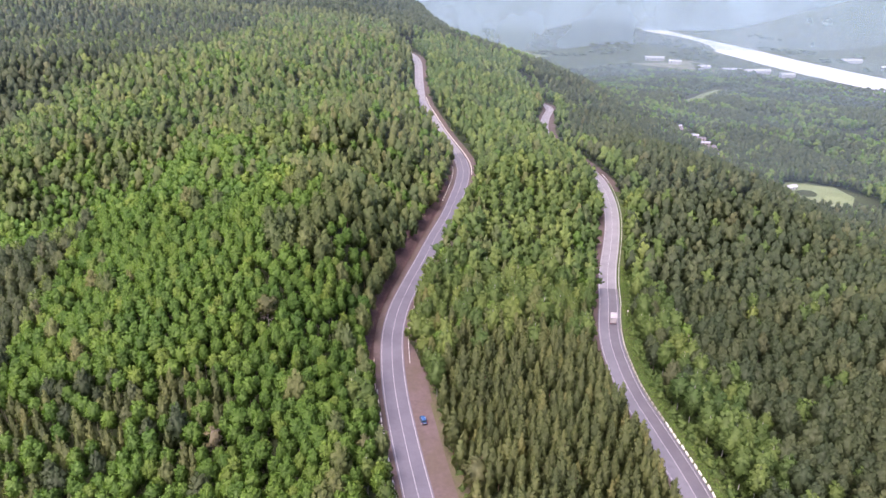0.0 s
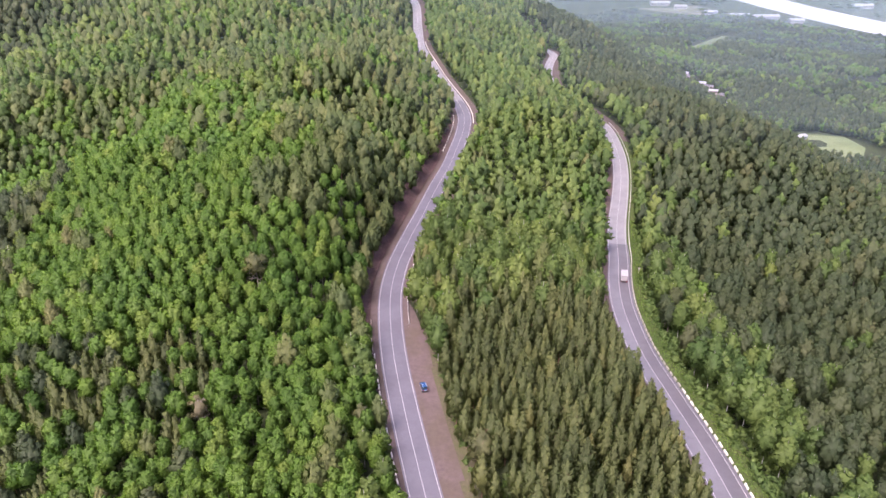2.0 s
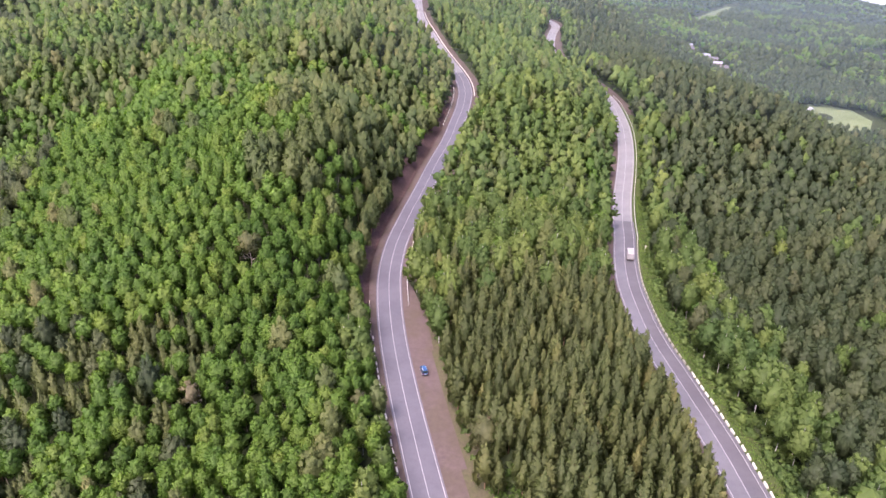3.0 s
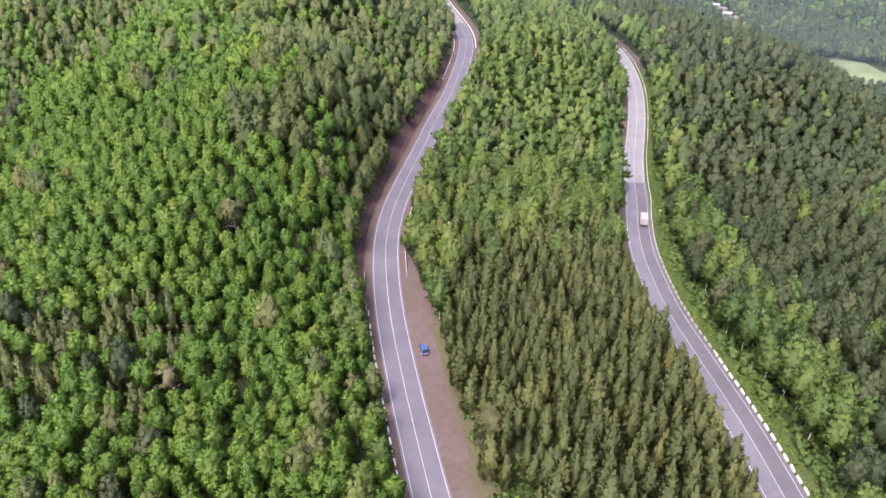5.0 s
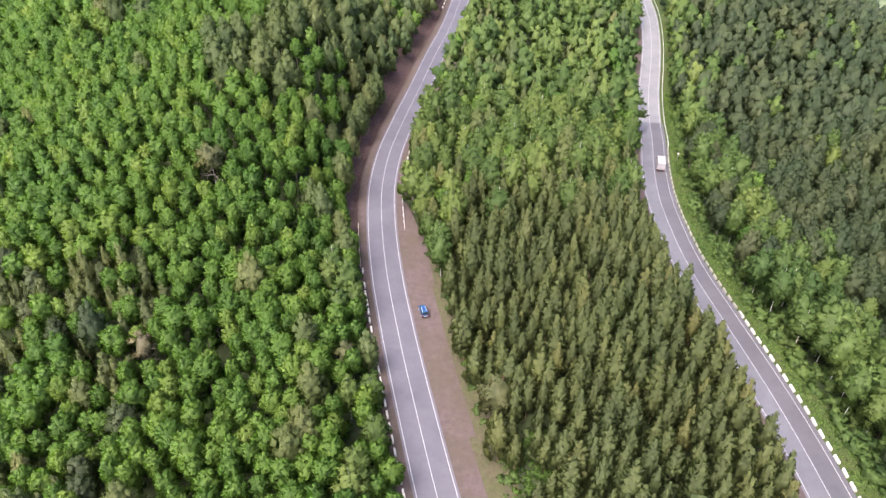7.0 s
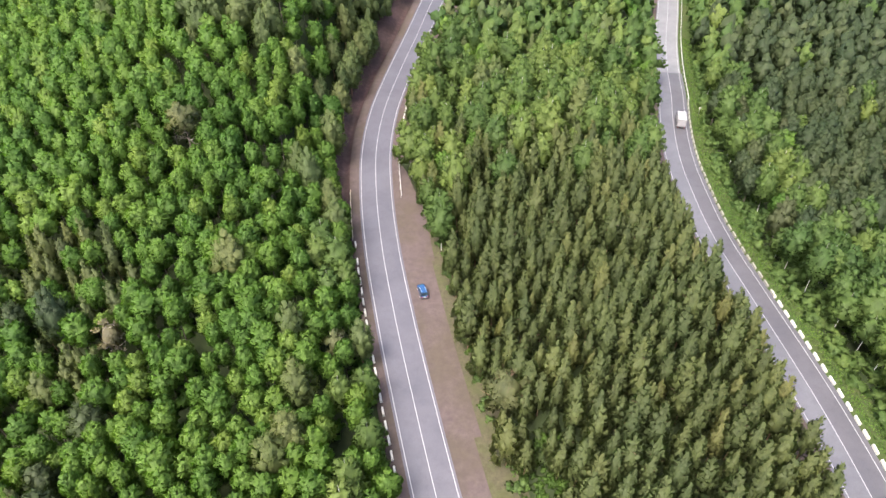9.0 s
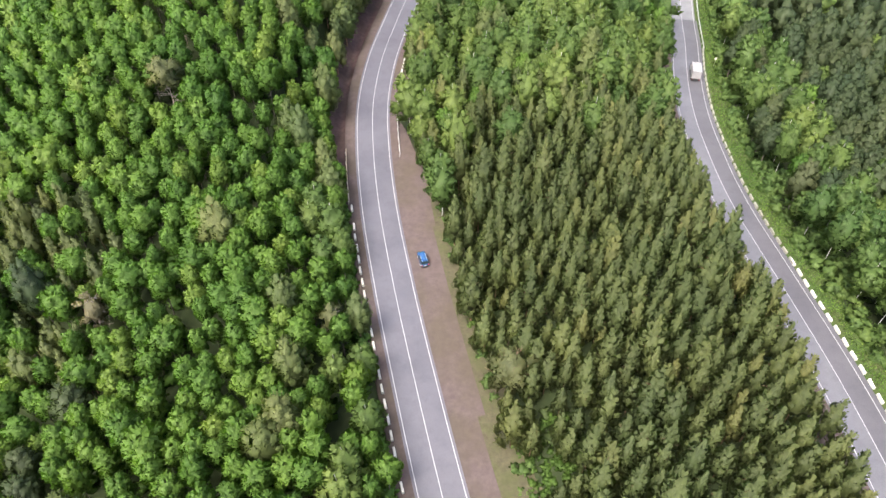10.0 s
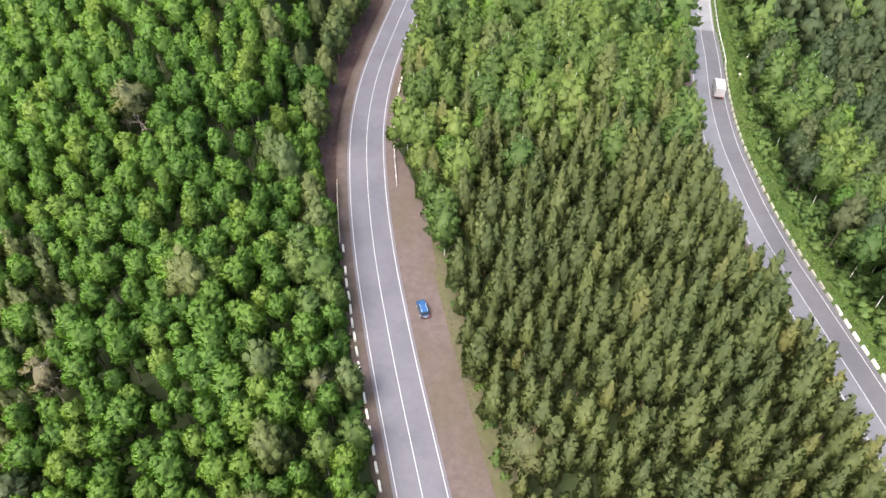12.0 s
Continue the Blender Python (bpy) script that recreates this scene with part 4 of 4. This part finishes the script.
def ring(y, hw, z0, z1, tuck=0.86):
    """A rounded cross-section at y: half width, underside and top."""
    m = z0 + (z1 - z0) * 0.55
    half = [(hw * 0.9, z0), (hw, z0 + 0.1), (hw, m), (hw * 0.97, m + (z1 - m) * 0.55), (hw * tuck, z1)]
    return [(x, y, z) for x, z in half] + [(-x, y, z) for x, z in reversed(half)]


def small_car(m):
    t = tagged(new("car"), "small blue three-door off-road car parked on gravel", "car")
    body = loft([ring(-1.82, 0.74, 0.42, 0.88), ring(-1.74, 0.8, 0.3, 0.98), ring(-0.6, 0.84, 0.28, 1.0), ring(0.75, 0.84, 0.28, 1.0), ring(1.5, 0.81, 0.3, 0.95), ring(1.78, 0.76, 0.36, 0.86), ring(1.84, 0.7, 0.44, 0.74)])
    part("body", body, M_CARBLUE, t)
    cab = loft([ring(-1.72, 0.72, 0.96, 1.02, 0.95), ring(-1.5, 0.72, 0.96, 1.56, 0.82), ring(-0.9, 0.74, 0.97, 1.64, 0.82), ring(0.2, 0.74, 0.97, 1.62, 0.82), ring(0.42, 0.74, 0.97, 1.5, 0.84), ring(0.86, 0.73, 0.96, 1.0, 0.95)])
    part("cabin_glass", cab, M_GLASSDARK, t, "dark tinted window glass")
    bm = bmesh.new()
    box(bm, (1.26, 1.9, 0.07), (0, -0.6, 1.635), taper=(0.94, 0.97), bevel=0.02)
    roof = part("roof", bm, M_CARBLUE, t)
    for x in (-0.5, 0.5):
        bm = bmesh.new()
        box(bm, (0.04, 1.7, 0.05), (x, -0.6, 1.7), bevel=0.01)
        part("roof_rail", bm, M_STEEL, roof)
    for x in (-1, 1):
        for y0, y1, w in ((-1.56, -1.5, 0.08), (-0.72, -0.55, 0.08), (0.25, 0.7, 0.07)):
            bm = bmesh.new()
            vs = [bm.verts.new(p) for p in ((x * 0.76, y1 - w, 0.98), (x * 0.76, y1 + w, 0.98), (x * 0.64, y0 + w, 1.62), (x * 0.64, y0 - w, 1.62))]
            f = bm.faces.new(vs)
            r = bmesh.ops.extrude_face_region(bm, geom=[f])
            for v in r["geom"]:
                if isinstance(v, bmesh.types.BMVert):
                    v.co.x -= x * 0.05
            bmesh.ops.recalc_face_normals(bm, faces=bm.faces)
            part("pillar", bm, M_CARBLUE, t)
    for x in (-0.74, 0.74):
        wheel_part(t, x, -1.12, 0.34, 0.2)
        wheel_part(t, x, 1.1, 0.34, 0.2)
    for y, n in ((-1.86, "rear_bumper"), (1.87, "front_bumper")):
        bm = bmesh.new()
        box(bm, (1.56, 0.12, 0.16), (0, y, 0.5), bevel=0.03)
        part(n, bm, M_DARK, t)
    for x in (-0.62, 0.62):
        bm = bmesh.new()
        box(bm, (0.2, 0.05, 0.24), (x, -1.83, 0.8), bevel=0.01)
        part("tail_light", bm, M_REDLENS, t)
        bm = bmesh.new()
        bmesh.ops.create_cone(bm, cap_ends=True, segments=16, radius1=0.1, radius2=0.09, depth=0.06, matrix=Matrix.Translation((x, 1.84, 0.66)) @ Matrix.Rotation(radians(90), 4, "X"))
        part("headlight", bm, M_LENS, t)
        bm = bmesh.new()
        box(bm, (0.16, 0.08, 0.12), (x * 1.45, 0.6, 1.06), bevel=0.02)
        part("mirror", bm, M_DARK, t)
    bm = bmesh.new()
    box(bm, (0.5, 0.03, 0.11), (0, -1.84, 0.66))
    part("number_plate", bm, M_BLOCK, t, "plain white number plate")
    t.matrix_basis = m
    return t


def box_truck(m):
    t = tagged(new("truck"), "white box truck driving on the lower road", "truck")
    bm = bmesh.new()
    box(bm, (2.3, 4.5, 2.25), (0, -1.15, 2.15), bevel=0.05)
    cargo = part("cargo_box", bm, M_TRUCKWHITE, t, "dusty white cargo box")
    for x in (-0.58, 0.58):
        bm = bmesh.new()
        box(bm, (1.08, 0.04, 2.05), (x, -3.42, 2.13), bevel=0.01)
        d = part("rear_door", bm, M_TRUCKWHITE, cargo)
    for y in (-3.38, -1.9, -0.4, 1.08):
        bm = bmesh.new()
        box(bm, (2.36, 0.07, 0.06), (0, y, 3.27))
        part("roof_rib", bm, M_STEEL, cargo)
    bm = bmesh.new()
    box(bm, (0.9, 6.4, 0.24), (0, -0.2, 0.82))
    part("chassis", bm, M_DARK, t)
    cab = loft([ring(1.3, 1.02, 0.6, 2.35, 0.88), ring(2.2, 1.04, 0.58, 2.38, 0.88), ring(2.75, 1.03, 0.55, 1.55, 0.95), ring(3.2, 0.98, 0.55, 1.4, 0.93), ring(3.32, 0.9, 0.6, 1.2, 0.9)])
    cabin = part("cab", cab, M_TRUCKWHITE, t)
    bm = bmesh.new()
    vs = [bm.verts.new(p) for p in ((-0.9, 2.78, 1.6), (0.9, 2.78, 1.6), (0.82, 2.27, 2.3), (-0.82, 2.27, 2.3))]
    r = bmesh.ops.extrude_face_region(bm, geom=[bm.faces.new(vs)])
    for v in r["geom"]:
        if isinstance(v, bmesh.types.BMVert):
            v.co += Vector((0, 0.03, 0.02))
    bmesh.ops.recalc_face_normals(bm, faces=bm.faces)
    part("windscreen", bm, M_GLASSDARK, cabin, "dark windscreen")
    for x in (-1, 1):
        bm = bmesh.new()
        box(bm, (0.03, 0.7, 0.5), (x * 1.03, 1.95, 1.9), bevel=0.01)
        part("side_window", bm, M_GLASSDARK, cabin)
        bm = bmesh.new()
        box(bm, (0.12, 0.1, 0.36), (x * 1.2, 2.5, 1.85), bevel=0.02)
        part("mirror", bm, M_DARK, cabin)
        wheel_part(t, x * 0.92, 2.2, 0.42, 0.26)
        wheel_part(t, x * 0.88, -1.9, 0.42, 0.42)
        bm = bmesh.new()
        box(bm, (0.25, 0.05, 0.14), (x * 0.9, -3.44, 0.85), bevel=0.01)
        part("tail_light", bm, M_REDLENS, t)
        bm = bmesh.new()
        box(bm, (0.28, 0.05, 0.2), (x * 0.7, 3.33, 0.95), bevel=0.02)
        part("headlight", bm, M_LENS, t)
    bm = bmesh.new()
    box(bm, (2.2, 0.1, 0.16), (0, -3.45, 0.62), bevel=0.02)
    part("rear_bumper", bm, M_DARK, t)
    t.matrix_basis = m
    return t


small_car(at_road(UP, 167.4, 6.5, -0.06) @ Matrix.Rotation(radians(4), 4, "Z") @ Matrix.Scale(1.0, 4))
box_truck(at_road(LOW, 240.5, 1.75, 0.045))


# ---- single trees that stand out ----
def bare_branches(rng, H, n, reach, r0=0.12):
    """A dead trunk and its bare, forking branches."""
    V, F = [], []

    def tube(p0, p1, a, b):
        q = len(V)
        d = (p1 - p0) / np.linalg.norm(p1 - p0)
        x = np.cross(d, [0.31, 0.92, 0.2])
        x /= np.linalg.norm(x)
        y = np.cross(d, x)
        for c, r in ((p0, a), (p1, b)):
            for k in range(5):
                w = 2 * np.pi * k / 5
                V.append(c + (x * np.cos(w) + y * np.sin(w)) * r)
        for k in range(5):
            F.append((q + k, q + (k + 1) % 5, q + 5 + (k + 1) % 5, q + 5 + k))

    top = np.array([0.4, 0.2, H])
    tube(np.array([0, 0, -0.5]), top * 0.5, r0, r0 * 0.7)
    tube(top * 0.5, top, r0 * 0.7, 0.02)
    for i in range(n):
        u = rng.uniform(0.3, 0.97)
        w = i * 2.4 + rng.uniform(-0.4, 0.4)
        L = reach * (1.15 - u) * rng.uniform(0.8, 1.4) + 0.4
        a = top * u
        b = a + np.array([np.cos(w) * L, np.sin(w) * L, L * rng.uniform(-0.1, 0.5)])
        tube(a, b, 0.05, 0.018)
        for _ in range(2):
            e = a + (b - a) * rng.uniform(0.4, 0.9)
            tube(e, e + rng.normal(size=3) * 0.5 * L * 0.5 + [0, 0, 0.15], 0.025, 0.01)
    return np.array(V), np.array(F)


def odd_tree(name, label, x, y, H, R, palette, n, leaf, dead=14, low=0.4, squash=0.7, seed=1, trunk=None):
    rng = np.random.default_rng(seed)
    t = tagged(new(name), label, "tree")
    bv, bf = bare_branches(rng, H * 0.93, dead, R * 1.1)
    part("trunk", mesh_of("trunk", bv, bf, [trunk or M_DEADWOOD]), None, t, "bare branching trunk")
    if n:
        c = clump_crown(rng, H, H * low, R, 16, n, leaf, squash=squash, cr=(0.26, 0.4))
        part("crown", mesh_of("crown", c[:, :3], blades_of(c), [palette], smooth=True, soft=c[:, 3:]), None, t)
    t.matrix_basis = Matrix.Translation((x, y, float(land(x, y)[0]) - 0.1))
    return t


odd_tree("half_dead_pine_tree", "half-dead old pine with pale crown and bare lower branches", -56.5, 197.5, 16.0, 3.6, LEAF_PALE, 700, 0.36, dead=34, low=0.55, seed=3)
odd_tree("withered_tree", "withered grey-brown tree among green aspens", -61.4, 152.5, 12.0, 2.4, LEAF_WITHERED, 380, 0.3, dead=30, low=0.35, seed=4)
odd_tree("withered_tree", "withered pale shrub-like tree near the road", -21.0, 150.5, 10.5, 2.3, LEAF_PALE, 420, 0.3, dead=20, low=0.3, seed=5)
odd_tree("large_pine_tree", "large spreading pine with a pale olive crown", 8.8, 140.5, 12.5, 3.6, LEAF_PALE, 1300, 0.34, dead=16, low=0.25, seed=6, trunk=M_PINEBARK)
odd_tree("bare_snag", "bare bleached snag standing among dark pines", 89.0, 219.5, 12.0, 2.2, None, 0, 0.3, dead=18, seed=7)
odd_tree("bare_snag", "bare grey snag at the edge of the road", 66.5, 287.5, 9.0, 2.0, None, 0, 0.3, dead=12, seed=8, trunk=M_BARK)


# ---- undergrowth: low bushes and tall grass at the wood's edge ----
def undergrowth(name, label, kind, line, y0, y1, lo, hi, count, size, seed):
    rng = np.random.default_rng(seed)
    rows = []
    for _ in range(count):
        y = rng.uniform(y0, y1)
        p = at_road(line, y, rng.uniform(lo, hi)).translation
        rows.append((p.x, p.y, 0, rng.uniform(*size), rng.uniform(0, 6.28), rng.uniform(0.0, 0.6), rng.uniform(1.3, 2.0)))
    rows = np.array(rows)
    rows[:, 2] = land(rows[:, 0], rows[:, 1]) - 0.3 * rows[:, 3] * 12
    return joined_bushes(name, label, kind, rows)


def joined_bushes(name, label, kind, rows):
    rng = np.random.default_rng(77)
    protos = [clump_crown(rng, 12.0, 2.5, 4.2, 6, 70, 0.95, cr=(0.36, 0.55)) for _ in range(6)]
    V, T, S = [], [], []
    for k, (x, y, z, s, turn, tint, wide) in enumerate(rows):
        c, sn = math.cos(turn) * s * wide, math.sin(turn) * s * wide
        q = protos[k % 6]
        p = q[:, :3] @ np.array([[c, sn, 0], [-sn, c, 0], [0, 0, s]]) + [x, y, z]
        V.append(p)
        S.append(q[:, 3:] @ (np.array([[c, sn, 0], [-sn, c, 0], [0, 0, s * wide]]) / (s * wide)))
        T.append(np.full(len(p), tint))
    v = np.concatenate(V)
    return tagged(new(name, mesh_of(name, v, blades_of(v), [LEAF_MANY[kind]], tint=np.concatenate(T), smooth=True, soft=np.concatenate(S))), label, "undergrowth", kind="stuff")


undergrowth("verge_bushes", "low green bushes along the grass verge", "birch", LOW, 110, 300, 8.6, 16.0, 560, (0.12, 0.28), 21)
undergrowth("roadside_bushes", "low green bushes behind the parapet blocks", "aspen", UP, 110, 190, -9.5, -6.9, 190, (0.12, 0.28), 22)
undergrowth("lay_by_bushes", "low bushes at the edge of the lay-by", "birch", UP, 118, 212, 11.5, 14.5, 70, (0.08, 0.2), 23)
undergrowth("clearing_bushes", "bright green brush in a small clearing", "verge", UP, 119, 131, 13.0, 22.0, 110, (0.07, 0.14), 24)
undergrowth("bright_brush", "bright green brush beside the lay-by", "verge", UP, 150, 157, 11.5, 13.5, 14, (0.1, 0.16), 25)
undergrowth("inner_bushes", "low bushes beside the lower road", "birch", LOW, 120, 330, -9.5, -7.0, 150, (0.08, 0.16), 26)


def understory():
    """Saplings and brush in the gaps of the near woods."""
    rng = np.random.default_rng(51)
    x, y = scatter(-95, -22, 112, 215, 4.2, rng)
    free, d1, *_ = keep_off(x, y)
    x, y = x[free], y[free]
    n = len(x)
    rows = np.stack([x, y, land(x, y) - 0.8, rng.uniform(0.16, 0.34, n), rng.uniform(0, 6.28, n), rng.uniform(0, 0.4, n), rng.uniform(1.2, 1.8, n)], 1)
    joined_bushes("understory", "dark green saplings and brush under the aspens", "aspen", rows)
    x, y = scatter(-5, 58, 112, 200, 4.4, rng)
    free, d1, *_ = keep_off(x, y)
    x, y = x[free], y[free]
    n = len(x)
    rows = np.stack([x, y, land(x, y) - 0.8, rng.uniform(0.12, 0.24, n), rng.uniform(0, 6.28, n), rng.uniform(0, 0.4, n), rng.uniform(1.2, 1.8, n)], 1)
    joined_bushes("pine_understory", "dull green brush under the young pines", "oldpine", rows)


understory()


def grass_tufts(name, label, line, y0, y1, lo, hi, count, h, seed):
    rng = np.random.default_rng(seed)
    k = np.where((line[:, 1] >= y0) & (line[:, 1] <= y1))[0]
    j = rng.choice(k, count)
    off = rng.uniform(lo, hi, count)
    r = frame_of(line)[j]
    base = np.stack([line[j, 0] + r[:, 0] * off, line[j, 1] + r[:, 1] * off + rng.uniform(-0.5, 0.5, count), line[j, 2] - 0.03 - 0.16 * np.maximum(off - 5.6, 0)], 1)
    N = rng.normal(size=(count, 3)) * [1, 1, 0.4]
    v = sprays(rng, base + [0, 0, h * 0.4], N + [0, 0, 0.6], np.full(count, h), np.full(count, h * 0.5), up=2.5)
    return tagged(new(name, mesh_of(name, v[:, :3], blades_of(v), [LEAF_MANY["verge"]], tint=np.repeat(rng.uniform(0, 1, count), 4), smooth=True, soft=v[:, 3:] + [0, 0, 0.8])), label, "grass", kind="stuff")


grass_tufts("verge_grass", "tall bright green grass on the road verge", LOW, 110, 300, 5.5, 11.0, 9000, 0.28, 31)
grass_tufts("rough_grass", "patchy grass on the verge by the lay-by", UP, 110, 165, 8.8, 13.0, 1500, 0.22, 32)


# ---- the valley: river, fields, village ----
def flat_patch(name, label, cat, rows, z, mat):
    """A level sheet between two banks: rows of x, y on one side and x, y on the other."""
    r = np.array(rows, float)
    t = np.linspace(0, len(r) - 1, 6 * (len(r) - 1) + 1)
    r = np.stack([np.interp(t, np.arange(len(r)), r[:, k]) for k in range(4)], 1)
    n, m = len(r), 7
    g = np.linspace(0, 1, m)[None, :, None]
    q = (r[:, None, :2] * (1 - g) + r[:, None, 2:] * g).reshape(-1, 2)
    v = np.column_stack([q, np.full(len(q), z) if z is not None else net_height(q[:, 0], q[:, 1]) + 0.6])
    i = np.arange(n * m).reshape(n, m)
    f = np.stack([i[:-1, :-1], i[:-1, 1:], i[1:, 1:], i[1:, :-1]], -1).reshape(-1, 4)
    o = part(name, mesh_of(name, v, f, [mat]), mat)
    return tagged(o, label, cat, kind="structure")


# the river's sky reflection is mostly its pale base colour
flat_patch("river", "wide river reflecting the overcast sky, the paleness put into its colour", "river", [(1650, 1000, 2100, 1300), (1018, 1610, 1150, 1800), (1000, 1720, 1130, 1960), (975, 1880, 1110, 2200), (955, 2150, 1100, 2560), (935, 2700, 1055, 3150), (940, 3600, 1040, 4100)], -138.6, M_WATER)
flat_patch("field", "mown pale green field in the valley", "field", [(388, 772, 396, 788), (402, 735, 430, 795), (415, 710, 456, 772), (432, 690, 460, 735)], None, M_FIELD)
flat_patch("meadow", "pale meadows beside the river", "field", [(180, 2420, 200, 3350), (300, 2300, 330, 3500), (420, 2380, 470, 3450)], -138.9, M_FIELD)
flat_patch("hay_meadow", "mown hay meadow among the valley woods", "field", [(440, 2330, 470, 2560), (560, 2260, 600, 2420), (650, 2240, 690, 2330)], -138.95, M_YARD)
flat_patch("riverside_yard", "pale built-up ground beside the river", "ground", [(560, 2150, 560, 2330), (700, 1990, 740, 2300), (830, 1820, 830, 2020), (1000, 1500, 1000, 1590)], -138.8, M_YARD)
flat_patch("village_ground", "pale cleared ground round the houses", "ground", [(330, 1015, 348, 1020), (338, 975, 362, 980), (346, 930, 372, 938), (354, 880, 372, 886), (360, 850, 368, 854)], None, M_YARD)
flat_patch("forest_cutting", "pale green cutting through the valley woods", "field", [(440, 1290, 474, 1282), (500, 1390, 540, 1380), (560, 1490, 600, 1480), (620, 1590, 660, 1580)], None, M_FIELD)


def far_house(x, y, w, d, h, turn, wall, roof, name="house", label="small house with a pale roof in the valley", group="houses in the valley"):
    t = tagged(new(name), label, "building", group)
    bm = bmesh.new()
    box(bm, (w, d, h), (0, 0, h / 2))
    part("wall", bm, wall, t)
    bm = bmesh.new()
    g = h * 0.45
    vs = [bm.verts.new(p) for p in ((-w * 0.56, -d * 0.55, h), (w * 0.56, -d * 0.55, h), (w * 0.56, d * 0.55, h), (-w * 0.56, d * 0.55, h), (-w * 0.56, 0, h + g), (w * 0.56, 0, h + g))]
    for f in ((0, 1, 5, 4), (2, 3, 4, 5), (0, 4, 3), (1, 2, 5), (3, 2, 1, 0)):
        bm.faces.new([vs[i] for i in f])
    part("roof", bm, roof, t)
    for k in range(max(2, int(w // 5))):
        bm = bmesh.new()
        box(bm, (1.3, 0.12, 1.5), (-w / 2 + (k + 0.5) * w / max(2, int(w // 5)), -d / 2 - 0.03, h * 0.5))
        part("window", bm, M_GLASSDARK, t)
    t.matrix_basis = Matrix.Translation((x, y, max(-138.8, float(net_height(x, y)[0])))) @ Matrix.Rotation(turn, 4, "Z")
    return t


hr = np.random.default_rng(41)
for i in range(11):
    u = i / 10
    far_house(336 + 26 * u + hr.uniform(0, 16), 1016 - 160 * u + hr.uniform(-9, 9), hr.uniform(8, 12), hr.uniform(7, 9), hr.uniform(3, 4.5), hr.uniform(-0.6, 0.6), M_HOUSE, M_ROOF if i % 3 else M_ROOFPALE)
for x, y, w, d, h in ((660, 2215, 52, 26, 9), (700, 2140, 34, 22, 8), (745, 2016, 30, 22, 8), (800, 1950, 44, 24, 8), (850, 1905, 60, 26, 10), (905, 1850, 34, 20, 8), (1240, 2150, 50, 26, 9), (1260, 1990, 40, 22, 8)):
    far_house(x, y, w, d, h, hr.uniform(-0.4, 0.1), M_ROOFPALE, M_ROOFPALE, "warehouse", "long white warehouse by the river", "warehouses by the river")
far_house(257, 1150, 20, 9, 4.5, 0.4, M_ROOFPALE, M_ROOFPALE, "warehouse", "long white warehouse among the valley woods", "warehouses by the river")
far_house(403, 768, 16, 8, 4, 0.5, M_ROOFPALE, M_ROOFPALE, "barn", "white-roofed barn at the edge of the field", "barns")


# ---- added sheets imitating mist and distance haze ----
def haze_sheet(y, x0, x1, z0, z1, amount, bend=0.0):
    xs = np.linspace(x0, x1, 24)
    ys = y + bend * ((xs - xs.mean()) / 1000) ** 2
    v = np.concatenate([np.stack([xs, ys, np.full(24, z0)], 1), np.stack([xs, ys + 30, np.full(24, z1)], 1)])
    i = np.arange(23)
    f = np.stack([i, i + 1, 24 + i + 1, 24 + i], 1)
    return tagged(new("mist", mesh_of("mist", v, f, [haze_sheet_mat(amount, y > 2000)])), "flat pale-blue sheet imitating mist and distance haze over the valley", "mist", kind="stuff")


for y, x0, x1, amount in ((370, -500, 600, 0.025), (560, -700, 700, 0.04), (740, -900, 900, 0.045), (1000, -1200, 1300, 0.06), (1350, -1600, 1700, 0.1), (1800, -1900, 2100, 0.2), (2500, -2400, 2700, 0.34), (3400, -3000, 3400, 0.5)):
    haze_sheet(y, x0, x1, -142, 900, amount)
